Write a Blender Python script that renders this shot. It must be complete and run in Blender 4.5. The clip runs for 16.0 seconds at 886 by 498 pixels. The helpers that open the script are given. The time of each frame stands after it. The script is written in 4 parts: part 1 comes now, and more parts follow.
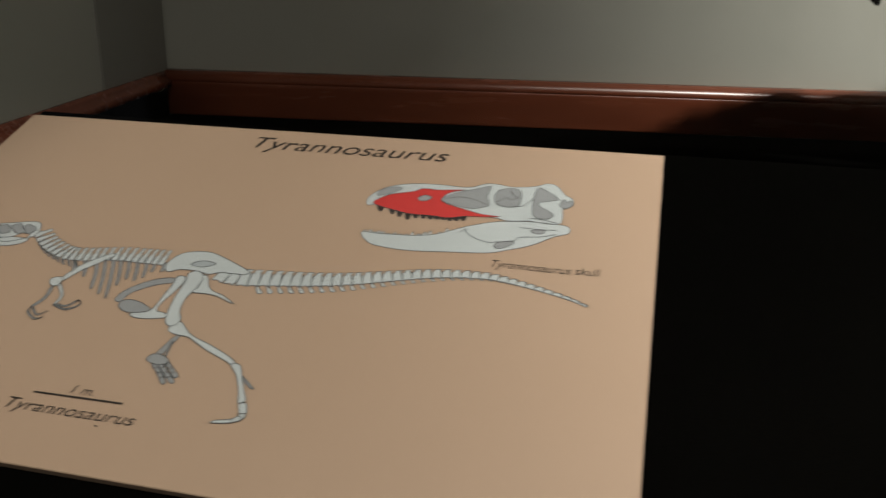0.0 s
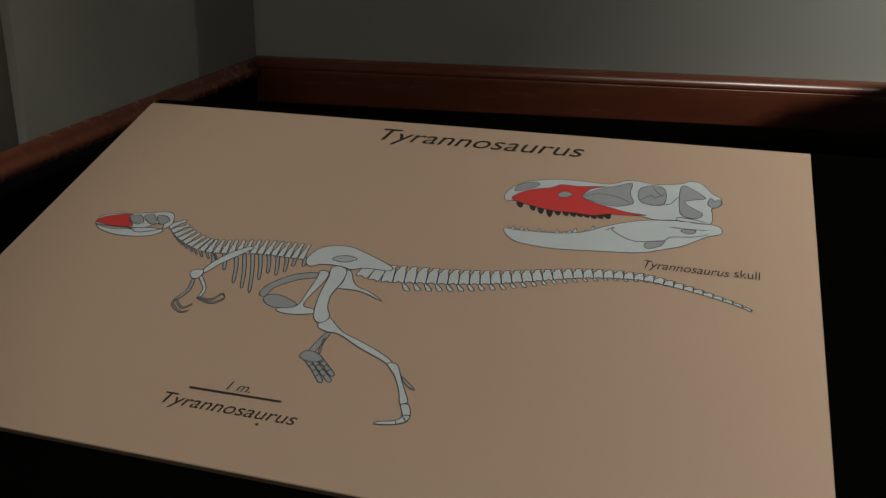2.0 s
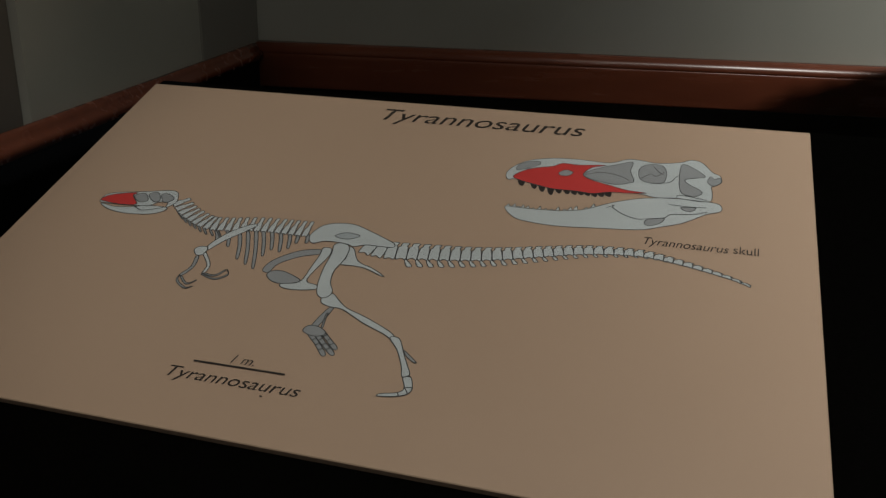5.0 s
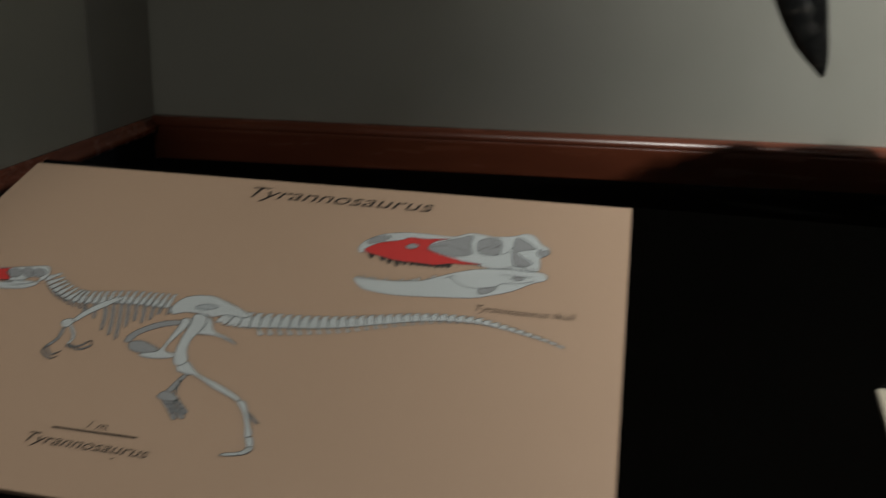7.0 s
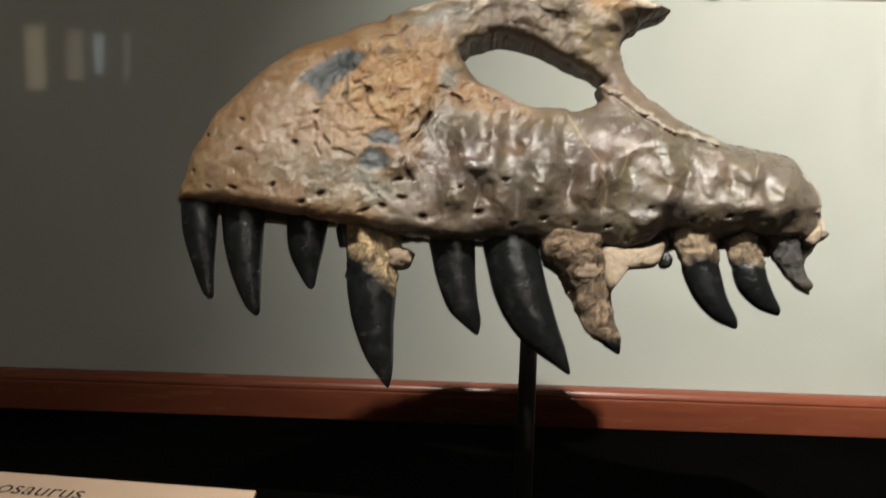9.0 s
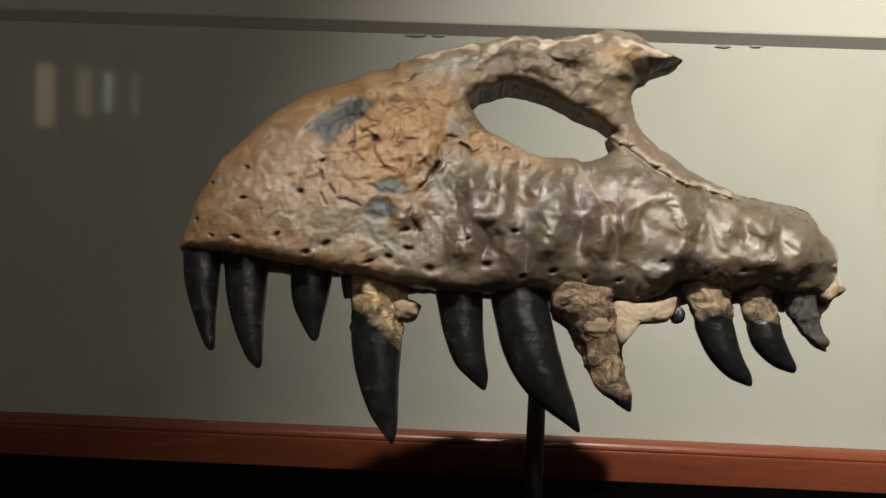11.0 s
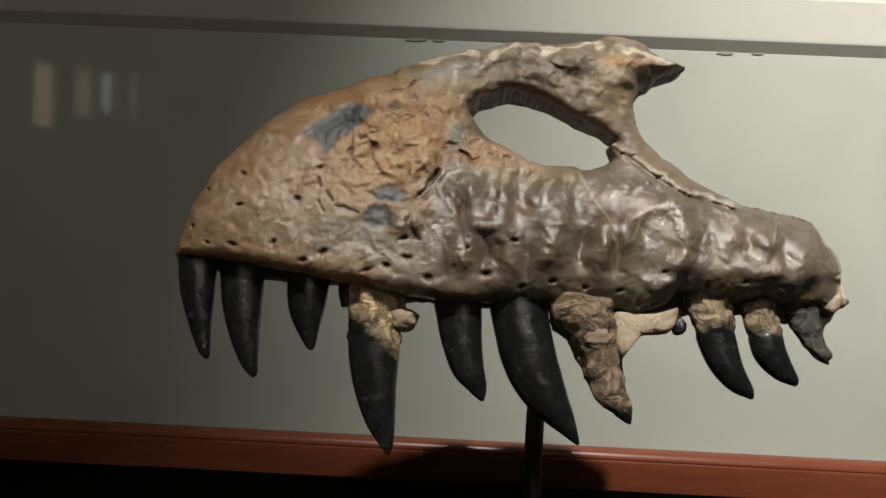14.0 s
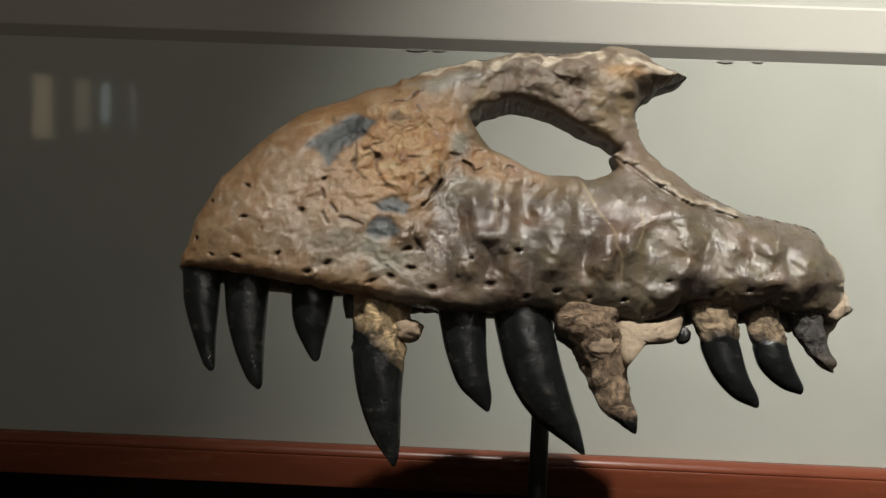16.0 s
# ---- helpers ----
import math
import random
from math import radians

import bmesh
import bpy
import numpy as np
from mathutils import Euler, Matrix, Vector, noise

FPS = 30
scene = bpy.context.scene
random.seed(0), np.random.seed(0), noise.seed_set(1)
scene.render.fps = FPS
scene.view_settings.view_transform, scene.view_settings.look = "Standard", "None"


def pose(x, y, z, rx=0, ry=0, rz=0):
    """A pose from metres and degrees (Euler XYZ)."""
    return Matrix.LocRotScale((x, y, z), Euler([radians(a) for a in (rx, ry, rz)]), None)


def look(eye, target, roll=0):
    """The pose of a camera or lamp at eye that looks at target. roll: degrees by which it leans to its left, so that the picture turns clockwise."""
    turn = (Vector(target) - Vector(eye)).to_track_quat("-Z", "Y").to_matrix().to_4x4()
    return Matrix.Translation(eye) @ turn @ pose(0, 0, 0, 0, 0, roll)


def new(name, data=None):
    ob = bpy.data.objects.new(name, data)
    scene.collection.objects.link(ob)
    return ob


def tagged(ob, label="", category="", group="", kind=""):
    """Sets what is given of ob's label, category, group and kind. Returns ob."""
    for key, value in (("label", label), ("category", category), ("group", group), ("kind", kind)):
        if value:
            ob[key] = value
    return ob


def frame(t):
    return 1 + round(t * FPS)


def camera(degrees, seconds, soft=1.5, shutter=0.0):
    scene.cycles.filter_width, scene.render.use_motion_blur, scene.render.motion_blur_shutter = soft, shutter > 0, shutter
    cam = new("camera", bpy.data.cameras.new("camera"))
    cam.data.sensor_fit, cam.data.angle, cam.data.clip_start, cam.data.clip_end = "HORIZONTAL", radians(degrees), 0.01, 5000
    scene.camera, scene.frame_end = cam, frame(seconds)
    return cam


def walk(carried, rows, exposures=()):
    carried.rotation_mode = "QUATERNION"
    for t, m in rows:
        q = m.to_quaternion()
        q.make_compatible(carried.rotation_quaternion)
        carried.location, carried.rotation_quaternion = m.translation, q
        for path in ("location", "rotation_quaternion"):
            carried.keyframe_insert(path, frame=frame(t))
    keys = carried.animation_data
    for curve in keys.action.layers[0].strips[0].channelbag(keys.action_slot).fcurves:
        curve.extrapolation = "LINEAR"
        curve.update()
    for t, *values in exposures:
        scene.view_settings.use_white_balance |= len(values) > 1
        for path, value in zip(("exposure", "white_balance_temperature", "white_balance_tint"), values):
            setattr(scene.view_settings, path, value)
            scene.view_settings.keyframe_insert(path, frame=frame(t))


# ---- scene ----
# ---------- camera ----------
cam = camera(50.84, 16.0, soft=1.3, shutter=0.5)
PATH = [
    (0.0, 0.6213, -1.3473, 1.1554, 71.02, -0.51, 8.64),
    (0.5, 0.5644, -1.3449, 1.1575, 70.52, -0.28, 9.77),
    (1.0, 0.5415, -1.3411, 1.1532, 70.33, -0.71, 10.34),
    (1.5, 0.5347, -1.3425, 1.1549, 70.22, -0.99, 10.7),
    (2.0, 0.5356, -1.3434, 1.1562, 70.2, -0.78, 10.78),
    (2.5, 0.5332, -1.3452, 1.1546, 70.16, -0.88, 10.81),
    (3.0, 0.538, -1.3488, 1.1545, 69.79, -0.74, 10.57),
    (3.5, 0.5404, -1.3483, 1.1548, 69.67, -0.82, 10.63),
    (4.0, 0.5363, -1.3497, 1.1479, 69.55, -0.79, 10.96),
    (6.5, 0.5544, -1.3711, 1.1631, 70.86, -0.73, 10.09),
    (7.0, 0.6107, -1.4023, 1.1812, 73.27, -1.5, 6.67),
    (7.5, 0.6825, -1.4297, 1.2185, 75.55, -1.28, 3.12),
    (8.0, 0.775, -1.4526, 1.2691, 78.32, -1.81, 1.58),
    (8.5, 0.823, -1.4813, 1.3093, 81.74, -2.21, 1.16),
    (9.0, 0.8946, -1.5097, 1.3518, 83.18, -1.66, 1.22),
    (9.5, 0.9045, -1.5152, 1.3723, 84.87, -2.33, 2.16),
    (12.0, 0.8841, -1.4729, 1.3591, 85.58, -2.22, 1.09),
    (12.5, 0.884, -1.4728, 1.3641, 85.63, -2.48, 1.13),
    (13.0, 0.8879, -1.4729, 1.3666, 85.41, -2.6, 1.29),
    (13.5, 0.8916, -1.4725, 1.3653, 85.78, -2.83, 1.45),
    (14.0, 0.8904, -1.4757, 1.3689, 85.64, -2.56, 1.5),
    (14.5, 0.8898, -1.4773, 1.3724, 85.83, -2.12, 1.38),
    (15.0, 0.8898, -1.4777, 1.3761, 85.88, -2.01, 1.5),
    (15.5, 0.8835, -1.4762, 1.3726, 85.93, -2.3, 1.45),
    (16.0, 0.8853, -1.4771, 1.3716, 86.12, -2.19, 1.41),
]
EXPOSURES = [(0.0, 0.26, 6700, 10), (0.5, 0.06, 6690, 10), (1.0, -0.22, 6600, 10), (1.5, -0.38, 6520, 10), (3.0, -0.4, 6508, 10), (4.0, -0.5, 6500, 10), (6.5, -0.5, 6500, 10), (7.0, -0.44, 6500, 10), (7.5, -0.24, 6500, 10), (8.0, 0.1, 6500, 10), (8.5, 0.24, 6550, 10), (9.0, 0.43, 6600, 10), (9.6, 0.36, 6950, 10), (12.0, 0.05, 6880, 10), (13.0, 0.04, 6650, 10), (16.0, 0.01, 6540, 10)]
walk(cam, [(t, pose(x, y, z, rx, ry, rz)) for t, x, y, z, rx, ry, rz in PATH], EXPOSURES)

# ---------- light ----------
world = bpy.data.worlds.new("world")
scene.world = world
world.use_nodes = True
world.node_tree.nodes["Background"].inputs[0].default_value = (0.9, 0.95, 1.0, 1)
world.node_tree.nodes["Background"].inputs[1].default_value = 0.02


def spot(name, eye, target, power, cone, blend, colour, radius):
    data = bpy.data.lights.new(name, "SPOT")
    data.energy, data.spot_size, data.spot_blend = power, radians(cone), blend
    data.color, data.shadow_soft_size = colour, radius
    ob = new(name, data)
    ob.matrix_world = look(eye, target)
    return ob


spot("skull_spot", (1.09, -1.411, 3.04), (2.28, -0.36, 0.95), 455, 91, 1.0, (1.0, 0.97, 0.905), 0.025)
spot("panel_spot", (0.60, -1.45, 3.10), (0.53, -0.69, 0.95), 116, 30, 0.7, (1.0, 0.95, 0.85), 0.03)
# unseen soft area lamp below the ceiling, added to fill the shadows
hall = bpy.data.lights.new("hall_fill", "AREA")
hall.energy, hall.size, hall.color = 22, 1.6, (1.0, 0.95, 0.86)
new("hall_fill", hall).matrix_world = pose(1.4, -2.9, 3.15)


# ---------- material helpers ----------
def material(name):
    m = bpy.data.materials.new(name)
    m.use_nodes = True
    nodes, links = m.node_tree.nodes, m.node_tree.links
    return m, nodes, links, nodes["Principled BSDF"]


def noise_tex(nodes, links, scale, detail=4.0, rough=0.6, stretch=(1, 1, 1), distortion=0.0):
    co = nodes.new("ShaderNodeTexCoord")
    mp = nodes.new("ShaderNodeMapping")
    mp.inputs["Scale"].default_value = stretch
    links.new(co.outputs["Object"], mp.inputs["Vector"])
    tx = nodes.new("ShaderNodeTexNoise")
    tx.inputs["Scale"].default_value, tx.inputs["Detail"].default_value = scale, detail
    tx.inputs["Roughness"].default_value, tx.inputs["Distortion"].default_value = rough, distortion
    links.new(mp.outputs[0], tx.inputs["Vector"])
    return tx


def ramp(nodes, links, src, stops):
    r = nodes.new("ShaderNodeValToRGB")
    while len(r.color_ramp.elements) < len(stops):
        r.color_ramp.elements.new(0.5)
    for e, (p, c) in zip(r.color_ramp.elements, stops):
        e.position, e.color = p, (*c, 1) if len(c) == 3 else c
    links.new(src, r.inputs[0])
    return r.outputs[0]


def mix(nodes, links, fac, a, b, kind="MIX"):
    n = nodes.new("ShaderNodeMix")
    n.data_type, n.blend_type = "RGBA", kind
    for s, v in ((n.inputs[0], fac), (n.inputs[6], a), (n.inputs[7], b)):
        if isinstance(v, (int, float)):
            s.default_value = v
        elif isinstance(v, tuple):
            s.default_value = (*v, 1)
        else:
            links.new(v, s)
    return n.outputs[2]


def bump(nodes, links, bsdf, src, strength, distance, chain=None):
    b = nodes.new("ShaderNodeBump")
    b.inputs["Strength"].default_value, b.inputs["Distance"].default_value = strength, distance
    links.new(src, b.inputs["Height"])
    if chain:
        links.new(chain, b.inputs["Normal"])
    links.new(b.outputs[0], bsdf.inputs["Normal"])
    return b.outputs[0]


def simple(name, dark, light, rough, scale=6.0, grain=0.0, stretch=(1, 1, 1), fine=80.0, spec=0.5, metal=0.0):
    m, nodes, links, b = material(name)
    big = noise_tex(nodes, links, scale, 5, 0.6, stretch)
    small = noise_tex(nodes, links, fine, 4, 0.6, stretch)
    c = ramp(nodes, links, big.outputs[0], [(0.3, dark), (0.7, light)])
    c = mix(nodes, links, 0.25, c, ramp(nodes, links, small.outputs[0], [(0.35, tuple(v * 0.7 for v in dark)), (0.65, light)]))
    links.new(c, b.inputs["Base Color"])
    rr = nodes.new("ShaderNodeMapRange")
    rr.inputs["To Min"].default_value, rr.inputs["To Max"].default_value = max(rough - 0.08, 0.02), min(rough + 0.08, 1)
    links.new(small.outputs[0], rr.inputs[0])
    links.new(rr.outputs[0], b.inputs["Roughness"])
    b.inputs["Specular IOR Level"].default_value = spec
    b.inputs["Metallic"].default_value = metal
    if grain:
        bump(nodes, links, b, small.outputs[0], 0.5, grain)
    return m



def wall_paint():
    m, nodes, links, b = material("wall_paint")
    wide = noise_tex(nodes, links, 2.2, 6, 0.65, distortion=0.5)
    scuff = noise_tex(nodes, links, 11, 6, 0.72, (1, 1, 0.55), 0.8)
    fine = noise_tex(nodes, links, 220, 3, 0.6)
    c = ramp(nodes, links, wide.outputs[0], [(0.3, (0.365, 0.38, 0.335)), (0.5, (0.41, 0.42, 0.372)), (0.7, (0.44, 0.45, 0.402))])
    c = mix(nodes, links, ramp(nodes, links, scuff.outputs[0], [(0.52, (0, 0, 0)), (0.75, (0.45, 0.45, 0.45))]), c, (0.345, 0.345, 0.295))
    links.new(c, b.inputs["Base Color"])
    b.inputs["Roughness"].default_value = 0.72
    n = bump(nodes, links, b, scuff.outputs[0], 0.15, 0.001)
    bump(nodes, links, b, fine.outputs[0], 0.5, 0.0005, n)
    return m


WALL = wall_paint()
BEAM = simple("cream_paint", (0.47, 0.455, 0.41), (0.52, 0.505, 0.455), 0.6, 3, 0.0004, fine=160)
RAIL = simple("mahogany_varnish", (0.145, 0.038, 0.019), (0.235, 0.068, 0.033), 0.26, 4, 0.0001, (0.3, 2.5, 2.5), 26)
FELT = simple("black_felt", (0.0008, 0.0008, 0.0007), (0.0013, 0.0013, 0.0011), 0.95, 8, 0.0005, fine=500, spec=0.0)
HALL = simple("hall_plaster", (0.12, 0.11, 0.09), (0.16, 0.14, 0.12), 0.85)
HALL_FLOOR = simple("dark_hall_floor", (0.022, 0.018, 0.014), (0.034, 0.028, 0.022), 0.6, 3)
STEEL = simple("black_steel", (0.006, 0.006, 0.006), (0.012, 0.011, 0.01), 0.5, 20)
BOARD = simple("printed_board", (0.42, 0.302, 0.216), (0.46, 0.334, 0.244), 0.42, 2, 0.0, fine=700)
CARD = simple("label_card", (0.33, 0.31, 0.245), (0.36, 0.335, 0.27), 0.5, 3, fine=500)
BONE_PRINT = simple("pale_grey_print", (0.455, 0.51, 0.53), (0.51, 0.57, 0.59), 0.42, 12, fine=700)
GREY_PRINT = simple("grey_print", (0.265, 0.285, 0.30), (0.30, 0.325, 0.34), 0.42, 12, fine=700)
SHADE_PRINT = simple("soft_grey_print", (0.34, 0.39, 0.42), (0.39, 0.44, 0.46), 0.42, 12, fine=700)
RED_PRINT = simple("red_print", (0.52, 0.042, 0.04), (0.58, 0.05, 0.048), 0.42, 12, fine=700)
LINE_PRINT = simple("dark_grey_line_print", (0.045, 0.050, 0.054), (0.07, 0.075, 0.08), 0.5, 60)
STRIP = simple("dull_grey", (0.24, 0.24, 0.215), (0.28, 0.275, 0.25), 0.75, 3, 0.0004, fine=200)
INK = simple("black_ink", (0.02, 0.016, 0.014), (0.03, 0.024, 0.02), 0.5, 60)


# ---------- mesh helpers ----------
def link_mesh(name, bm, mat, parent=None, label="", smooth=False):
    me = bpy.data.meshes.new(name)
    bm.to_mesh(me)
    bm.free()
    me.materials.append(mat)
    if smooth:
        me.polygons.foreach_set("use_smooth", [True] * len(me.polygons))
    ob = new(name, me)
    if parent:
        ob.parent = parent
    if label:
        ob["label"] = label
    return ob


part = link_mesh


def box_bm(lo, hi, bevel=0.0, segs=2):
    bm = bmesh.new()
    bmesh.ops.create_cube(bm, size=1)
    size = [b - a for a, b in zip(lo, hi)]
    for v in bm.verts:
        v.co = Vector([lo[i] + (v.co[i] + 0.5) * size[i] for i in range(3)])
    if bevel:
        bmesh.ops.bevel(bm, geom=bm.edges[:], offset=bevel, segments=segs, affect="EDGES", profile=0.5)
    return bm


def structure(name, bm, mat, label, smooth=False):
    return tagged(link_mesh(name, bm, mat, smooth=smooth), label=label, kind="structure", category=name.split("_")[0])


def lattice(seed):
    return np.random.RandomState(seed).rand(64, 64)


def value_noise(x, y, scale, seed):
    """Smooth lattice noise, -1 to 1, with features of about `scale` metres."""
    g = lattice(seed)
    turn = seed * 0.7 + 0.4
    x, y = x * math.cos(turn) - y * math.sin(turn), x * math.sin(turn) + y * math.cos(turn)
    u, v = x / scale + 1000.3, y / scale + 1000.7
    i, j = np.floor(u).astype(int), np.floor(v).astype(int)
    a, b = u - i, v - j
    a, b = a * a * (3 - 2 * a), b * b * (3 - 2 * b)
    i, j = i % 63, j % 63
    return 2 * (g[i, j] * (1 - a) * (1 - b) + g[i + 1, j] * a * (1 - b) + g[i, j + 1] * (1 - a) * b + g[i + 1, j + 1] * a * b) - 1


def smooth_loop(pts, n=4):
    """Closed Catmull-Rom curve through millimetre points, in metres."""
    p = np.array(pts, float) / 1000
    out = []
    k = len(p)
    for i in range(k):
        a, b, c, d = p[i - 1], p[i], p[(i + 1) % k], p[(i + 2) % k]
        for t in np.arange(n) / n:
            out.append(0.5 * (2 * b + (c - a) * t + (2 * a - 5 * b + 4 * c - d) * t * t + (3 * b - a - 3 * c + d) * t ** 3))
    return np.array(out)


def smooth_line(pts, n=6, scale=0.001):
    p = np.array(pts, float) * scale
    p = np.vstack([2 * p[0] - p[1], p, 2 * p[-1] - p[-2]])
    out = []
    for i in range(1, len(p) - 2):
        a, b, c, d = p[i - 1:i + 3]
        for t in np.arange(n) / n:
            out.append(0.5 * (2 * b + (c - a) * t + (2 * a - 5 * b + 4 * c - d) * t * t + (3 * b - a - 3 * c + d) * t ** 3))
    out.append(p[-2])
    return np.array(out)


def path_distance(x, y, line, closed=False):
    """Distance of each point from a polyline, and the nearest point on it."""
    q = np.vstack([line, line[:1]]) if closed else line
    best = np.full(x.shape, 1e9)
    bx, by = np.zeros_like(x), np.zeros_like(x)
    for (ax, ay), (cx, cy) in zip(q[:-1], q[1:]):
        dx, dy = cx - ax, cy - ay
        t = np.clip(((x - ax) * dx + (y - ay) * dy) / (dx * dx + dy * dy + 1e-12), 0, 1)
        px, py = ax + t * dx, ay + t * dy
        d = np.hypot(x - px, y - py)
        near = d < best
        best = np.where(near, d, best)
        bx, by = np.where(near, px, bx), np.where(near, py, by)
    return best, bx, by


def inside(x, y, loop):
    r = np.zeros(x.shape, bool)
    for (ax, ay), (bx, by) in zip(loop, np.roll(loop, -1, 0)):
        if ay == by:
            continue
        r ^= ((ay > y) != (by > y)) & (x < (bx - ax) * (y - ay) / (by - ay) + ax)
    return r


# ---------- the display case ----------
structure("wall_back", box_bm((-0.12, 0.0, 0.0), (3.2, 0.12, 3.2)), WALL, "matt grey-green painted back wall of the display case")
structure("wall_left", box_bm((-0.12, -0.575, 0.0), (-0.004, -0.006, 3.2)), WALL, "grey painted side wall of the display case")
structure("wall_left_front", box_bm((-0.14, -1.15, 0.0), (-0.012, -0.575, 3.2), 0.003), HALL, "dark side wall beyond the display case")
structure("wall_right", box_bm((3.2, -3.2, 0.0), (3.32, 0.12, 3.2)), HALL, "dark plaster wall of the gallery")


def beam_bm():
    bm = bmesh.new()
    prof = [(0.0, 1.583), (-0.0115, 1.5985), (-0.0125, 1.600), (-0.013, 1.603), (-0.013, 1.664), (-0.011, 1.668), (0.0, 1.670)]
    a = [bm.verts.new((-0.003, y, z)) for y, z in prof]
    b = [bm.verts.new((3.199, y, z)) for y, z in prof]
    for i in range(len(prof)):
        j = (i + 1) % len(prof)
        bm.faces.new((a[i], a[j], b[j], b[i]))
    bm.faces.new(a[::-1]), bm.faces.new(b)
    bmesh.ops.recalc_face_normals(bm, faces=bm.faces)
    return bm


ledge = structure("trim_upper", beam_bm(), BEAM, "cream painted ledge running along the case wall")


def flake_bm(x, z, w, t, seed):
    """A thin flake of loose paint on the wall, with a ragged rim."""
    rng = random.Random(seed)
    bm = bmesh.new()
    rim = [(math.cos(a) * rng.uniform(0.7, 1.1), math.sin(a) * rng.uniform(0.6, 1.1)) for a in np.linspace(0, 2 * math.pi, 14, endpoint=False)]
    low = [bm.verts.new((x + u * w, -0.0005, z + v * t)) for u, v in rim]
    top = [bm.verts.new((x + u * w * 0.85, -0.002, z + v * t * 0.8)) for u, v in rim]
    for i in range(14):
        j = (i + 1) % 14
        bm.faces.new((low[i], low[j], top[j], top[i]))
    bm.faces.new(top)
    bmesh.ops.recalc_face_normals(bm, faces=bm.faces)
    return bm


for k, (fx, fz, fw, ft) in enumerate(((0.80, 1.582, 0.018, 0.003), (0.835, 1.582, 0.012, 0.002), (0.965, 1.581, 0.020, 0.003), (1.01, 1.582, 0.014, 0.002), (1.28, 1.581, 0.015, 0.003), (1.33, 1.582, 0.010, 0.002))):
    part("paint_flake", flake_bm(fx, fz, fw, ft, k), STRIP, ledge, "dull grey flake of loose paint")

# thin sheet, darker than the side wall, laid over its rear end
structure("trim_corner", box_bm((-0.004, -0.20, 0.946), (-0.001, -0.008, 3.199)), STRIP, "darker grey strip beside the case corner")

# rail: rounded top, running along the back and the side
RAIL_PROFILE = [(-0.002, 0.930), (-0.002, 0.950), (-0.006, 0.952), (-0.016, 0.951), (-0.023, 0.947), (-0.0262, 0.941), (-0.0268, 0.9385), (-0.0264, 0.9372), (-0.0257, 0.9364), (-0.0264, 0.9356), (-0.027, 0.934), (-0.0272, 0.930), (-0.0272, 0.889), (-0.0268, 0.8875), (-0.026, 0.8865), (-0.002, 0.8865)]


SIDE_PROFILE = [(0.0, 0.950), (-0.004, 0.951), (-0.009, 0.949), (-0.011, 0.945), (-0.012, 0.941), (-0.016, 0.940), (-0.018, 0.937), (-0.018, 0.929), (0.0, 0.929)]


def rail_bm(start, end, side):
    bm = bmesh.new()
    rows = []
    profile = RAIL_PROFILE if side == "back" else SIDE_PROFILE
    for s in np.linspace(start, end, 24):
        row = []
        for d, z in profile:
            w = 0.0004 * math.sin(s * 31 + z * 60)
            row.append(bm.verts.new((s, d + w, z) if side == "back" else (-d - 0.004 + w, s, z)))
        rows.append(row)
    n = len(profile)
    for r, q in zip(rows[:-1], rows[1:]):
        for i in range(n):
            j = (i + 1) % n
            bm.faces.new((r[i], r[j], q[j], q[i]))
    bm.faces.new(rows[0][::-1]), bm.faces.new(rows[-1])
    bmesh.ops.recalc_face_normals(bm, faces=bm.faces)
    return bm


structure("trim_rail_back", rail_bm(-0.003, 3.199, "back"), RAIL, "varnished red-brown mahogany rail along the back wall", True)
structure("trim_rail_side", rail_bm(-1.0, -0.028, "side"), RAIL, "varnished red-brown mahogany rail along the side wall", True)
structure("wall_side_liner", box_bm((-0.0035, -1.0, 0.70), (0.006, -0.028, 0.9285)), FELT, "black felt lining under the side rail")
structure("floor_case", box_bm((0.007, -0.50, 0.80), (3.199, -0.001, 0.886)), FELT, "flat black felt deck of the display case")
structure("floor_case_front", box_bm((0.007, -1.019, 0.70), (3.199, -0.501, 0.78)), FELT, "lower black felt floor at the front of the case")

# hall behind the camera
structure("floor", box_bm((-2.0, -6.0, -0.1), (5.0, 0.12, 0.0)), HALL_FLOOR, "dark gallery floor")
structure("ceiling", box_bm((-2.0, -6.0, 3.2), (5.0, 0.2, 3.3)), HALL, "dark gallery ceiling")
structure("wall_hall", box_bm((-2.0, -6.1, 0.0), (5.0, -6.0, 3.2)), HALL, "dark far wall of the gallery")

# ---------- the sloping reading desk, panel and label ----------
PU, PV = Vector((0.99517, -0.09791, -0.00665)), Vector((-0.09450, -0.93783, -0.33399))
PN = PU.cross(PV).normalized() * -1
PO = Vector((0.0991, -0.5181, 0.9840))
PANEL = Matrix.Translation(PO) @ Matrix((PU, -PV, PN)).transposed().to_4x4()
PW, PH = 0.594, 0.391


def flat_board(name, w, h, thick, mat, m, label, category, skew=0.0):
    root = tagged(new(name), label=label, category=category)
    root.matrix_world = m
    bm = box_bm((0, -h, -thick), (w, 0, 0), 0.0006, 1)
    for v in bm.verts:
        v.co.x += skew * (v.co.x / w) * (-v.co.y / h)
        v.co.y -= 0.7 * skew * max(0.0, 1 - v.co.x / w) * max(0.0, 1 + v.co.y / h)
    board = part("board", bm, mat, root)
    return root, board


panel, _ = flat_board("information_panel", PW, PH, 0.005, BOARD, PANEL,
                      "tan printed information board with a skeleton drawing, propped at a slope", "information panel", 0.008)


